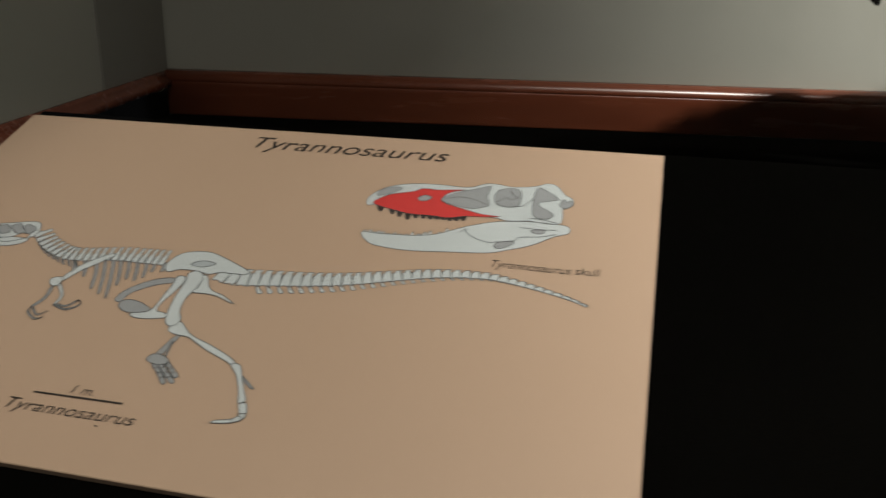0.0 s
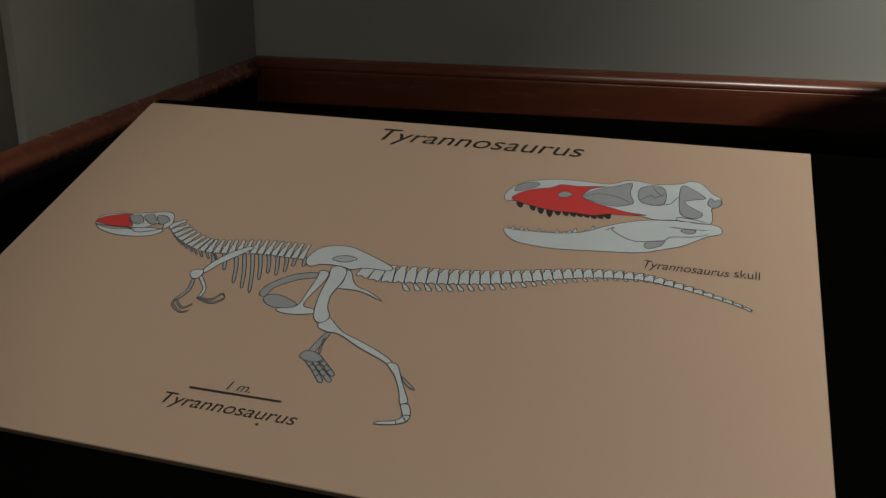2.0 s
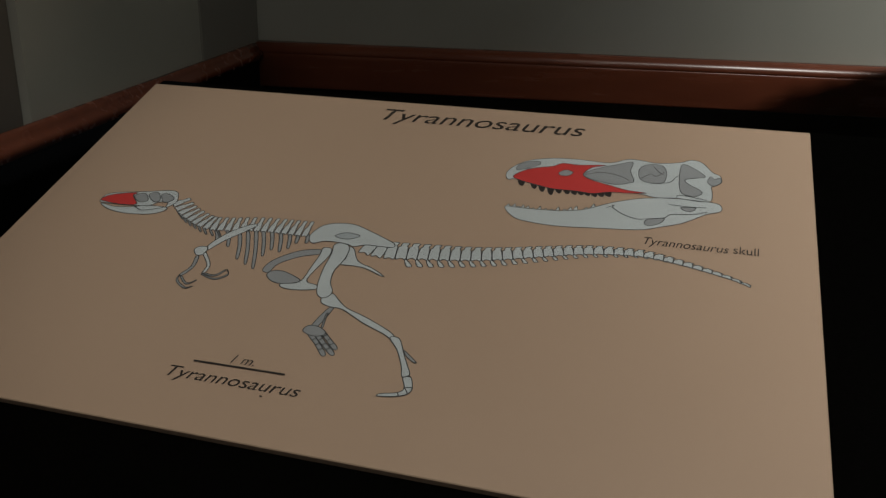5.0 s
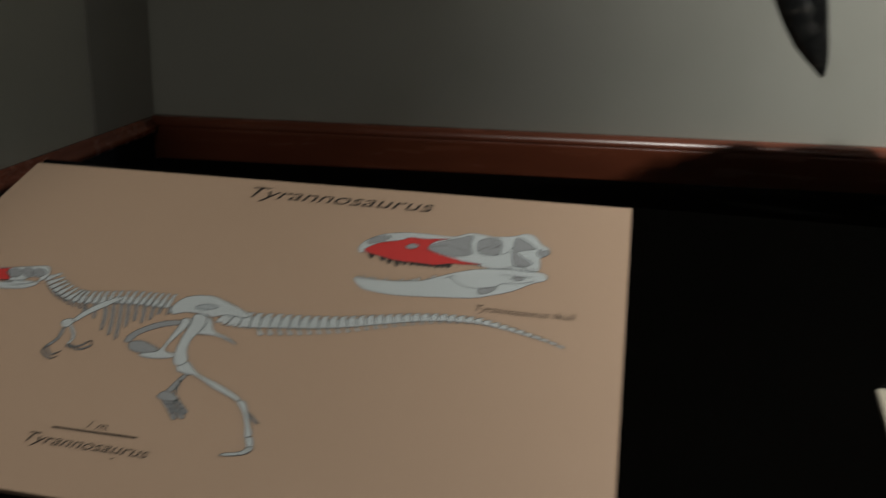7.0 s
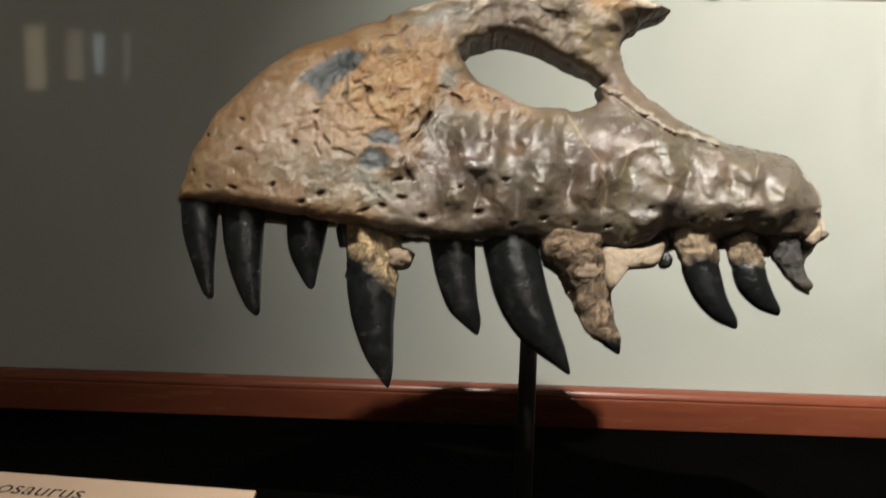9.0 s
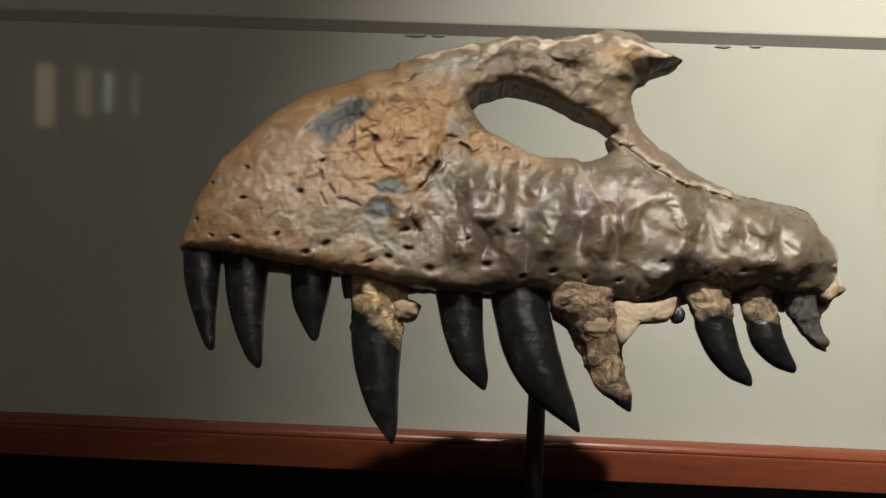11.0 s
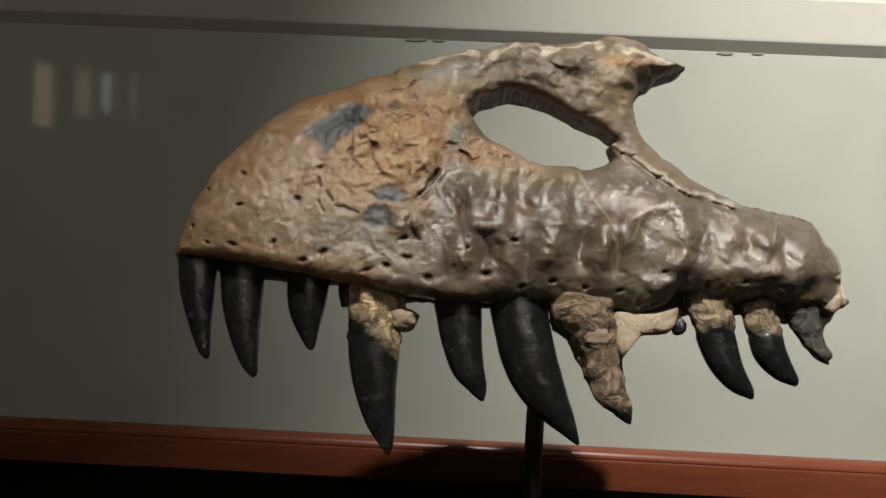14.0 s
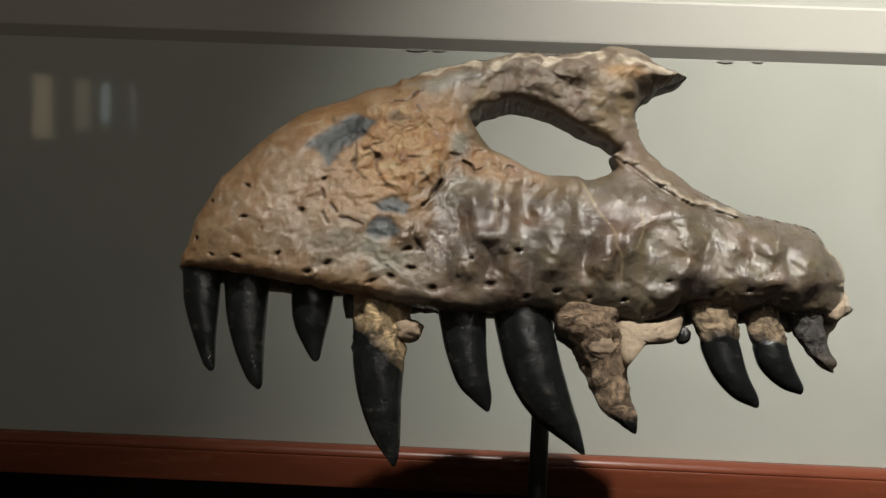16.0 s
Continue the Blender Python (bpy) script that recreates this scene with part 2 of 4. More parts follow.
def text_part(name, words, size, x, y, mat, parent, shear=0.0, width=0.0, lift=0.0003, bold=0.0):
    """Words whose cap height starts at (x, y) in the board's plane, stretched to the given width."""
    cu = bpy.data.curves.new(name, "FONT")
    cu.body, cu.size, cu.shear, cu.offset = words, size, shear, bold
    tmp = bpy.data.objects.new(name, cu)
    scene.collection.objects.link(tmp)
    bpy.context.view_layer.update()
    me = bpy.data.meshes.new_from_object(tmp)
    bpy.data.objects.remove(tmp)
    me.name = name
    me.materials.append(mat)
    co = np.array([v.co[:] for v in me.vertices])
    k = width / (co[:, 0].max() - co[:, 0].min()) if width else 1.0
    for v in me.vertices:
        v.co = Vector(((v.co.x - co[:, 0].min()) * k + x, v.co.y + y, lift))
    ob = new(name, me)
    ob.parent = parent
    return ob


# ---------- the fossil jaw ----------
JO = Vector((0.95, -0.52, 1.28))
K = 0.45
JV = Vector((0, K, 1)).normalized()
JN = Vector((0, -1, K)).normalized()
JAW = Matrix.Translation(JO) @ Matrix((Vector((1, 0, 0)), JV, JN)).transposed().to_4x4()
JAW_TOP = [(-355, 0), (-351, 20), (-346, 49), (-337, 69), (-325, 96), (-309, 117), (-290, 140), (-270, 161), (-253, 176), (-238, 185), (-217, 193), (-192, 202), (-177, 212), (-162, 217), (-149, 220), (-140, 228), (-128, 230), (-116, 238), (-87, 246), (-62, 254), (-43, 256), (-24, 263), (-8, 267), (11, 268), (24, 262), (36, 265), (52, 269), (76, 271), (83, 277), (97, 280), (113, 277), (128, 269), (136, 261), (150, 253), (163, 249), (172, 244)]
JAW_BACK = [(173, 240), (162, 235), (149, 230), (140, 223), (136, 218), (127, 215), (120, 205), (117, 191), (117, 180), (121, 163), (128, 150), (140, 137), (155, 124), (172, 110), (192, 98), (213, 88), (227, 81), (248, 77), (271, 73), (289, 69), (299, 61), (309, 46), (319, 33), (325, 17), (322, 2), (319, -12), (324, -17), (321, -24), (315, -30), (308, -42), (300, -52)]
JAW_GUM = [(290, -50), (276, -42), (262, -43), (250, -40), (238, -35), (222, -36), (206, -36), (190, -33), (170, -36), (154, -46), (131, -52), (108, -55), (94, -52), (80, -44), (57, -42), (23, -40), (-41, -40), (-93, -39), (-122, -40), (-140, -34), (-163, -29), (-187, -24), (-234, -24), (-257, -22), (-282, -18), (-329, -13), (-350, -10)]
JAW_LIP = [(-360, -5), (-298, -4), (-275, -7), (-240, -13), (-221, -16), (-160, -25), (-138, -31), (-104, -34), (-67, -38), (-41, -37), (-12, -35), (18, -35), (72, -38), (93, -41), (120, -45), (138, -36), (150, -19), (171, -19), (212, -26), (237, -19), (262, -26), (284, -26), (340, -28)]
JAW_WINDOW = [(-61, 178), (-56, 189), (-27, 205), (2, 201), (33, 188), (64, 169), (95, 152), (91, 144), (92, 129), (85, 122), (62, 114), (52, 117), (24, 117), (10, 120), (-19, 135), (-45, 149), (-55, 165)]
FORAMINA = [(-285, 92, 4), (-322, 73, 4), (-281, 57, 6), (-333, 33, 5), (-311, 17, 4), (-285, 17, 7), (-248, 20, 5), (-217, 6, 7), (-196, 12, 7), (-224, 69, 5), (-265, 48, 2), (-209, 102, 5), (-155, -2, 6), (-137, 0, 7), (-37, -3, 7), (-3, -12, 6), (-9, 36, 5), (-56, 26, 5), (-117, 29, 6), (-116, 12, 5), (-140, 14, 3), (-94, -6, 8), (28, -6, 6), (59, -12, 6), (92, -11, 4), (134, 10, 4), (177, -4, 5), (212, 1, 4)]
ROOTS = [(-62, 5), (-24, 6), (18, 7), (72, 5), (100, 4), (148, 6), (203, 4), (238, 6), (276, 4)]
# swellings and hollows of the dark bone: place, half-widths and height, in millimetres
BULGES = [(12, 83, 13, 15, 4), (26, 55, 15, 13, 3), (22, 27, 17, 17, 5), (73, 25, 12, 19, 6), (95, 46, 9, 13, 3), (142, 76, 15, 14, 4), (126, -4, 14, 8, 4), (-23, 78, 8, 22, 4), (-40, 50, 17, 8, 4), (-15, 40, 13, 11, 3), (-62, 22, 13, 19, 5), (-119, 46, 12, 10, 4), (-15, 14, 10, 17, 4), (235, 46, 12, 11, 6), (154, 48, 13, 15, 4), (204, 49, 8, 10, 3), (276, 26, 13, 12, 4), (227, 14, 23, 8, 2), (153, 20, 13, 10, 3)]
HOLLOWS = [(53, 34, 7, 16, 6), (51, 70, 8, 14, 3), (-6, 70, 7, 14, 3), (117, 52, 9, 17, 4), (87, 22, 4, 20, 4), (217, 38, 6, 13, 4), (182, 39, 6, 15, 3), (254, 33, 6, 13, 3), (-84, 72, 14, 15, 2), (-41, 16, 4, 20, 3), (2, 8, 4, 16, 3)]
CLEFT = [(-14, 122), (-34, 126), (-46, 123), (-61, 125), (-77, 127), (-82, 120), (-90, 107), (-98, 87), (-103, 76)]

SPLITS = [[(-146, 192), (-132, 196), (-124, 202), (-114, 207)], [(-119, 195), (-114, 187)], [(-206, 178), (-199, 167)], [(-171, 142), (-164, 133), (-158, 125), (-148, 110)], [(-180, 143), (-175, 126), (-169, 110), (-164, 102)], [(-213, 88), (-207, 80)], [(-187, 64), (-176, 60), (-167, 53)], [(-197, 73), (-193, 68)], [(-207, 67), (-200, 61)]]
FILLER = [[(-198, 167), (-208, 160), (-218, 149), (-231, 140), (-213, 132), (-201, 117), (-195, 130), (-186, 141), (-172, 150), (-166, 159), (-159, 173), (-174, 177), (-187, 177)], [(-155, 79), (-144, 84), (-131, 87), (-121, 80), (-121, 70), (-133, 67), (-147, 70)], [(-159, 58), (-148, 66), (-137, 61), (-126, 50), (-137, 43), (-152, 41), (-160, 46)]]
GLAZE = [(-130, 217), (-109, 226), (-85, 236), (-60, 243), (-44, 228), (-64, 217), (-85, 213), (-105, 206), (-118, 212)]


def jaw_bone(parent, mats):
    outer = smooth_loop(JAW_TOP + JAW_BACK + JAW_GUM, 3)
    hole = smooth_loop(JAW_WINDOW, 3)
    cell = 0.0015
    gx = np.arange(-0.362, 0.340, cell)
    gy = np.arange(-0.058, 0.290, cell)
    x, y = np.meshgrid(gx, gy, indexing="ij")
    # an uneven edge
    wx = x + 0.0016 * value_noise(x, y, 0.011, 3) + 0.0006 * value_noise(x, y, 0.006, 4)
    wy = y + 0.0016 * value_noise(x, y, 0.011, 5) + 0.0006 * value_noise(x, y, 0.006, 6)
    do, ox, oy = path_distance(wx, wy, outer, True)
    dh, hx, hy = path_distance(wx, wy, hole, True)
    si = np.where(inside(wx, wy, outer), do, -do)
    sh = np.where(inside(wx, wy, hole), -dh, dh)
    sd = np.minimum(si, sh)
    keep = sd > -cell * 1.01
    px, py = x.copy(), y.copy()
    snap = keep & (sd < 0)
    use_o = si < sh
    px = np.where(snap, np.where(use_o, ox, hx) - (wx - x), px)
    py = np.where(snap, np.where(use_o, oy, hy) - (wy - y), py)
    d = np.maximum(sd, 0)
    dh_ = np.maximum(sh, 0)

    def swell(dist, reach):
        t = np.clip(dist / reach, 0, 1)
        return np.sqrt(np.maximum(1 - (1 - t) ** 2, 0))

    # zones
    edge = smooth_line([(-60, 145), (-81, 127), (-91, 102), (-102, 85), (-106, 65), (-114, 50), (-107, 32), (-97, 15), (-96, -4), (-104, -40)], 5)
    ex = np.interp(y, edge[::-1, 1], edge[::-1, 0])
    n1 = value_noise(x, y, 0.03, 11) * 0.012 + value_noise(x, y, 0.012, 12) * 0.006
    tan = 1 / (1 + np.exp(-(ex - x + n1 + np.where(y < 0.03, -(0.03 - y) * 0.9, 0)) / 0.007))
    upper = 1 / (1 + np.exp(-(y + 0.25 * (x - 0.0) - 0.165 + n1) / 0.012))
    branch = upper * np.clip((x + 0.085 + n1) / 0.03, 0, 1)
    tan = np.maximum(tan, branch)
    tan = np.maximum(tan, np.clip(1.6 * np.exp(-(((x + 0.03) / 0.055) ** 2 + ((y - 0.122 + 0.25 * (x + 0.02)) / 0.016) ** 2)) + 25 * n1, 0, 1) * (sh > 0) * (x > -0.12))
    crown = smooth_line([(-350, -8)] + JAW_TOP + JAW_BACK[:-6], 3)
    dt = path_distance(wx, wy, crown)[0]
    lips = np.array(JAW_LIP) / 1000
    rise = y - np.interp(x, lips[:, 0], lips[:, 1]) + 0.0016 * value_noise(x, y, 0.014, 7) + 0.0008 * value_noise(x, y, 0.006, 8)
    lip = np.maximum(rise, 0)
    body = 0.052 * swell(dt, 0.085) * np.clip(0.45 + dh_ * 9, 0.40, 1) * (0.02 + 0.98 * swell(lip, np.interp(x, [-0.06, 0.03], [0.024, 0.038])))
    body -= np.interp(x, [-0.06, 0.03], [0.18, 0.34]) * 0.03 * np.log1p(np.exp((0.02 - y) / 0.03)) * swell(lip, 0.03)
    h = 0.004 + body
    h += 0.011 * swell(np.minimum(np.minimum(dt, dh_), lip * 0.8), 0.012)
    # ridges over the tooth roots, with hollows between
    for rx, amp in ROOTS:
        c = rx / 1000 + 0.12 * (y - 0.02)
        h += 0.00125 * amp * np.exp(-((x - c + 0.006 * value_noise(x, y, 0.04, rx + 300)) / (0.0115 + 0.0005 * amp)) ** 2) * (1 + 0.7 * value_noise(x, y, 0.03, 29)) * np.exp(-((y - 0.06) / 0.05) ** 4) * swell(dt, 0.03) * swell(lip, 0.01)
    dark = 1 - tan
    proud = np.zeros_like(x)
    sway = x + 0.004 * value_noise(x, y, 0.018, 18)
    rest = y + 0.004 * value_noise(x, y, 0.018, 19)
    for bx, by, ru, rv, amp in BULGES:
        proud += 0.001 * amp * np.exp(-(((sway - bx / 1000) / (ru / 1000)) ** 2 + ((rest - by / 1000) / (rv / 1000)) ** 2) ** 1.5)
    for bx, by, ru, rv, amp in HOLLOWS:
        proud -= 0.001 * amp * np.exp(-(((sway - bx / 1000) / (ru / 1000)) ** 2 + ((rest - by / 1000) / (rv / 1000)) ** 2))
    h += proud * swell(lip, 0.008)
    foil = np.clip(proud / 0.003, 0, 1)
    # warped coordinates give creased, folded relief
    ux = x + 0.006 * value_noise(x, y, 0.018, 14) + 0.003 * value_noise(x, y, 0.007, 15)
    uy = y + 0.006 * value_noise(x, y, 0.018, 16) + 0.003 * value_noise(x, y, 0.007, 17)

    def folds(scale, seed):
        return 1 - 2 * np.abs(value_noise(ux, uy, scale, seed))

    wr = value_noise(ux, uy, 0.022, 21) + 0.5 * value_noise(ux, uy, 0.010, 22)
    h += swell(d, 0.01) * dark * (0.0012 * wr + 0.0003 * folds(0.018, 23) + (0.00012 + 0.0005 * foil) * folds(0.009, 25) + (0.00004 + 0.00022 * foil) * folds(0.005, 28) + 0.0012 * value_noise(x, y * 0.4, 0.024, 27))
    h += swell(d, 0.01) * tan * (0.0015 * wr + 0.0005 * folds(0.015, 23) + 0.0003 * folds(0.006, 26))
    crust = np.exp(-(((x + 0.13) / 0.075) ** 2 + ((y - 0.135) / 0.065) ** 2))
    chip = np.clip(value_noise(ux, uy, 0.016, 31) + 0.5 * value_noise(ux, uy, 0.007, 32) - 0.25, 0, 1)
    h += crust * (0.0008 * folds(0.014, 33) + 0.0003 * folds(0.006, 34)) - crust * chip * 0.005
    cracks = np.exp(-(value_noise(ux, uy, 0.020, 35) / 0.05) ** 2) * np.clip(value_noise(x, y, 0.03, 36) * 1.6 - 0.5, 0, 1) * np.clip(crust * 1.6, 0, 1)
    for line in SPLITS:
        p = smooth_line(line, 5)
        cracks = np.maximum(cracks, np.exp(-(path_distance(ux, uy, p)[0] / 0.0012) ** 2))
    for sx, sy, r in ((-133, 176, 7), (-155, 127, 5), (-148, 111, 3), (-111, 112, 3), (-174, 158, 5)):
        cracks = np.maximum(cracks, 0.9 * np.exp(-((((ux - sx / 1000) / 1.4) ** 2 + (uy - sy / 1000) ** 2) / (r / 1000) ** 2) ** 2))
    h -= 0.0026 * cracks
    cut = np.exp(-(path_distance(ux, uy, smooth_line(CLEFT, 5))[0] / 0.0022) ** 2) * np.clip(0.6 + 1.1 * value_noise(x, y, 0.014, 48), 0, 1)
    h -= 0.007 * cut
    cracks = np.maximum(cracks, cut)
    # layered flakes in the crust and a crumbling gum edge
    layer = value_noise(ux, uy, 0.026, 37) * 2.2 + value_noise(ux, uy, 0.011, 38) * 0.9
    step = (np.floor(layer) + np.clip((layer - np.floor(layer) - 0.5) * 7 + 0.5, 0, 1))
    h += 0.0019 * step * np.clip(crust * 1.3, 0, 1) * swell(d, 0.008)
    crumble = np.exp(-(((x - 0.12) / 0.085) ** 2 + ((y + 0.036) / 0.016) ** 2))
    h += crumble * (0.004 * value_noise(ux, uy, 0.012, 39) + 0.002 * folds(0.008, 40))
    # knobbly, broken upper branch and the shard-like lower rim of the window
    shard = np.exp(-(((x + 0.02) / 0.06) ** 2 + ((y - 0.122 + 0.25 * (x + 0.02)) / 0.018) ** 2)) * (sh > 0)
    rough = np.clip(branch + shard, 0, 1)
    rough *= 1 - np.clip((x - 0.062) / 0.02, 0, 1) * np.clip((0.222 - y) / 0.012, 0, 1)
    h += rough * swell(d, 0.010) * (0.0055 * value_noise(ux, uy, 0.032, 41) + 0.0014 * folds(0.020, 42) + 0.0006 * folds(0.008, 43))
    for lx, ly, rx, ry, amp in ((-2, 245, 24, 14, 9), (52, 243, 21, 13, 8), (100, 264, 22, 8, 8), (-50, 230, 14, 10, 4), (-13, 217, 18, 10, 5), (115, 238, 24, 10, 4), (155, 239, 12, 7, 4), (78, 208, 18, 12, 4)):
        h += 0.001 * amp * np.exp(-(((x - lx / 1000) / (rx / 1000)) ** 2 + ((y - ly / 1000) / (ry / 1000)) ** 2)) * swell(d, 0.008)
    hollow = np.exp(-(value_noise(ux, uy, 0.024, 44) / 0.09) ** 2) * np.clip(value_noise(x, y, 0.04, 45) * 1.5, 0, 1) * rough
    h += np.clip(shard, 0, 1) * swell(d, 0.006) * (0.0030 * folds(0.014, 46) + 0.0016 * folds(0.007, 47))
    h -= 0.0034 * hollow
    # the pale crust stands a little proud of the dark bone
    h += 0.0035 * tan * np.clip((y - 0.02) / 0.05, 0, 1) * (1 - branch) * swell(dt, 0.02)
    gl = path_distance(x, y, edge)[0]
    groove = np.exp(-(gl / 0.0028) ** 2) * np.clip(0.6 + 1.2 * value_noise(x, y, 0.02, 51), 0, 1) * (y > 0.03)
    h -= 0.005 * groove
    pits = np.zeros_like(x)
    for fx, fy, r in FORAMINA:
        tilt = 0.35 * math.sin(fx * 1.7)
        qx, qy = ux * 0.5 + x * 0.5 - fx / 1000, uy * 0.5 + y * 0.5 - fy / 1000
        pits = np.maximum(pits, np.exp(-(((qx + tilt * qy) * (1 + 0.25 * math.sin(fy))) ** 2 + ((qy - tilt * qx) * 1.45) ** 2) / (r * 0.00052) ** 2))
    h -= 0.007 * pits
    # grey filler patches
    patch = np.zeros_like(x)
    mx, my = (x + ux) / 2 + 0.0015 * value_noise(x, y, 0.006, 61), (y + uy) / 2 + 0.0015 * value_noise(x, y, 0.006, 62)

    def area(loop, soft):
        ring = smooth_loop(loop, 3)
        away = path_distance(mx, my, ring, True)[0]
        return 1 / (1 + np.exp(np.clip(np.where(inside(mx, my, ring), -away, away) / soft, -40, 40)))
    for loop in FILLER:
        patch = np.maximum(patch, area(loop, 0.0011))
    h += patch * (-0.0016 + 0.0012 * value_noise(ux, uy, 0.010, 63) + 0.0004 * folds(0.006, 64))
    glaze = area(GLAZE, 0.003)
    # white plaster along the upper rim, the seam of the rear branch and the rear end
    seam = smooth_line([(92, 146), (100, 140), (106, 137), (117, 127), (135, 112), (148, 104), (163, 95), (178, 91), (199, 85), (222, 79)], 5)
    ds = path_distance(0.6 * x + 0.4 * ux, 0.6 * y + 0.4 * uy, seam)[0]
    bead = np.clip(0.65 + 0.9 * value_noise(x, y, 0.0055, 71) + 0.5 * value_noise(x, y, 0.0035, 74), 0, 1.3)
    plaster = np.clip(np.exp(-(ds / (0.0014 + 0.0018 * bead)) ** 4) * 1.3, 0, 1) * np.clip(0.35 + 0.8 * bead, 0, 1)
    h += 0.0036 * plaster * bead
    h -= 0.003 * np.exp(-((path_distance(x, y, seam + np.array([-0.002, -0.0055]))[0]) / 0.0018) ** 2)
    cap = np.zeros_like(x)
    for line in ([(-121, 235), (-94, 240), (-80, 246), (-58, 251)], [(-38, 247), (-13, 262), (9, 262), (26, 253), (43, 259), (63, 267), (75, 266), (76, 256)], [(92, 255), (122, 255), (141, 250), (149, 241), (147, 234)]):
        dc = path_distance(ux, uy, smooth_line(line, 5))[0]
        cap = np.maximum(cap, 1 / (1 + np.exp(np.clip((dc - 0.0036 - 0.003 * value_noise(x, y, 0.012, 72)) / 0.0008, -40, 40))))
    h += 0.001 * cap * (1 + value_noise(ux, uy, 0.006, 75))
    rear = np.clip((0.011 + 0.008 * value_noise(x, y, 0.012, 73) - si) / 0.003, 0, 1) * (x > 0.290) * (y < 0.05)
    h += rear * 0.003 * value_noise(ux, uy, 0.007, 77)
    plaster = np.maximum(plaster * 0.5, np.maximum(cap * 0.95, rear * 0.7))
    cord = np.zeros_like(x)
    for line in ([(52, 114), (62, 94), (69, 79), (82, 59), (83, 46), (89, 32), (89, 6), (94, -7), (100, -22)], [(110, 79), (111, 63), (108, 52), (103, 42)], [(-35, 104), (-35, 90), (-33, 65), (-30, 49)], [(171, 57), (179, 42), (193, 37)], [(-107, 62), (-100, 48), (-92, 32), (-92, 24)]):
        cord = np.maximum(cord, np.exp(-(path_distance(x, y, smooth_line(line, 5))[0] / 0.0010) ** 2) * np.clip(0.7 + 0.8 * value_noise(x, y, 0.012, 78), 0, 1))
    crust_c = np.clip(crust * 1.3 + 0.25 * value_noise(x, y, 0.02, 91), 0, 1)
    # grey bone low on the snout, with its whitish gloss put into the colour
    grey = np.exp(-(((x + 0.15 + 0.3 * (y - 0.03)) / 0.075) ** 2 + ((y - 0.028) / 0.026) ** 2)) * np.clip(0.75 + 0.6 * value_noise(x, y, 0.018, 92), 0, 1)
    grey = np.maximum(grey, 0.9 * np.exp(-(((x - 0.078) / 0.024) ** 2 + ((y - 0.206) / 0.017) ** 2)))
    grey = np.maximum(grey, 0.8 * np.exp(-(((x + 0.073) / 0.011) ** 2 + ((y - 0.147) / 0.017) ** 2) ** 2))
    grey = np.maximum(grey, 0.75 * glaze)
    ochre = np.exp(-(((x - 0.098) / 0.026) ** 2 + ((y - 0.240) / 0.010) ** 2) ** 2)
    crust_c = np.maximum(crust_c, 0.8 * ochre)
    pink = np.clip(shard, 0, 1) * 0.8 + np.exp(-(((x + 0.235) / 0.066) ** 2 + ((y - 0.082) / 0.056) ** 2)) * np.clip(0.75 + 0.7 * value_noise(ux, uy, 0.02, 93), 0, 1)
    # the rear face
    back = 0.010 + 0.024 * swell(d, 0.03) + 0.003 * value_noise(x, y, 0.02, 81) + 0.017 * np.exp(-(dh_ / 0.02) ** 2) * np.clip((y - 0.14) / 0.03, 0, 1) * np.clip(1 - (x + 0.03) / 0.10, 0.25, 1)
    h = np.where(x > 0.13, h * np.clip(1.15 - (x - 0.13) * 1.2, 0.7, 1), h)

    idx = -np.ones(x.shape, int)
    idx[keep] = np.arange(keep.sum())
    n = keep.sum()
    # the face swells towards the viewer's side, level with the ground
    front = np.stack([px[keep], py[keep] - 0.41 * h[keep], 0.912 * h[keep]], 1)
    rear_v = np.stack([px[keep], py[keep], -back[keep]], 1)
    q = keep[:-1, :-1] & keep[1:, :-1] & keep[1:, 1:] & keep[:-1, 1:]
    # drop cells that lie outside
    q &= (sd[:-1, :-1] + sd[1:, :-1] + sd[1:, 1:] + sd[:-1, 1:]) > -cell
    a, b, c, e = idx[:-1, :-1][q], idx[1:, :-1][q], idx[1:, 1:][q], idx[:-1, 1:][q]
    fq = np.stack([a, b, c, e], 1)
    bq = fq[:, ::-1] + n
    ed = np.concatenate([fq[:, [0, 1]], fq[:, [1, 2]], fq[:, [2, 3]], fq[:, [3, 0]]])
    key = np.sort(ed, 1)
    code = key[:, 0].astype(np.int64) * (2 * n) + key[:, 1]
    _, inv, cnt = np.unique(code, return_inverse=True, return_counts=True)
    rimed = ed[cnt[inv] == 1]
    rim = np.unique(rimed)
    place = np.full(n, -1)
    place[rim] = np.arange(len(rim))
    rings = []
    for f in (0.12, 0.3, 0.5, 0.7, 0.88):
        p = front[rim] * (1 - f) + rear_v[rim] * f
        k = 0.0022 * math.sin(math.pi * f) ** 0.5
        p[:, 0] += k * value_noise(p[:, 0], p[:, 1] + p[:, 2], 0.009, 83) + k * 0.5 * value_noise(p[:, 0] + p[:, 2], p[:, 1], 0.005, 84)
        p[:, 1] += k * value_noise(p[:, 0] + p[:, 2], p[:, 1], 0.009, 85) + k * 0.5 * value_noise(p[:, 0], p[:, 1] + p[:, 2], 0.005, 86)
        rings.append(p)
    hops = [np.arange(n)] + [2 * n + k * len(rim) + place for k in range(5)] + [np.arange(n) + n]
    side = np.concatenate([np.stack([a[rimed[:, 1]], a[rimed[:, 0]], b[rimed[:, 0]], b[rimed[:, 1]]], 1) for a, b in zip(hops[:-1], hops[1:])])
    me = bpy.data.meshes.new("bone")
    me.from_pydata(np.concatenate([front, rear_v] + rings), [], np.concatenate([fq, bq, side]).tolist())
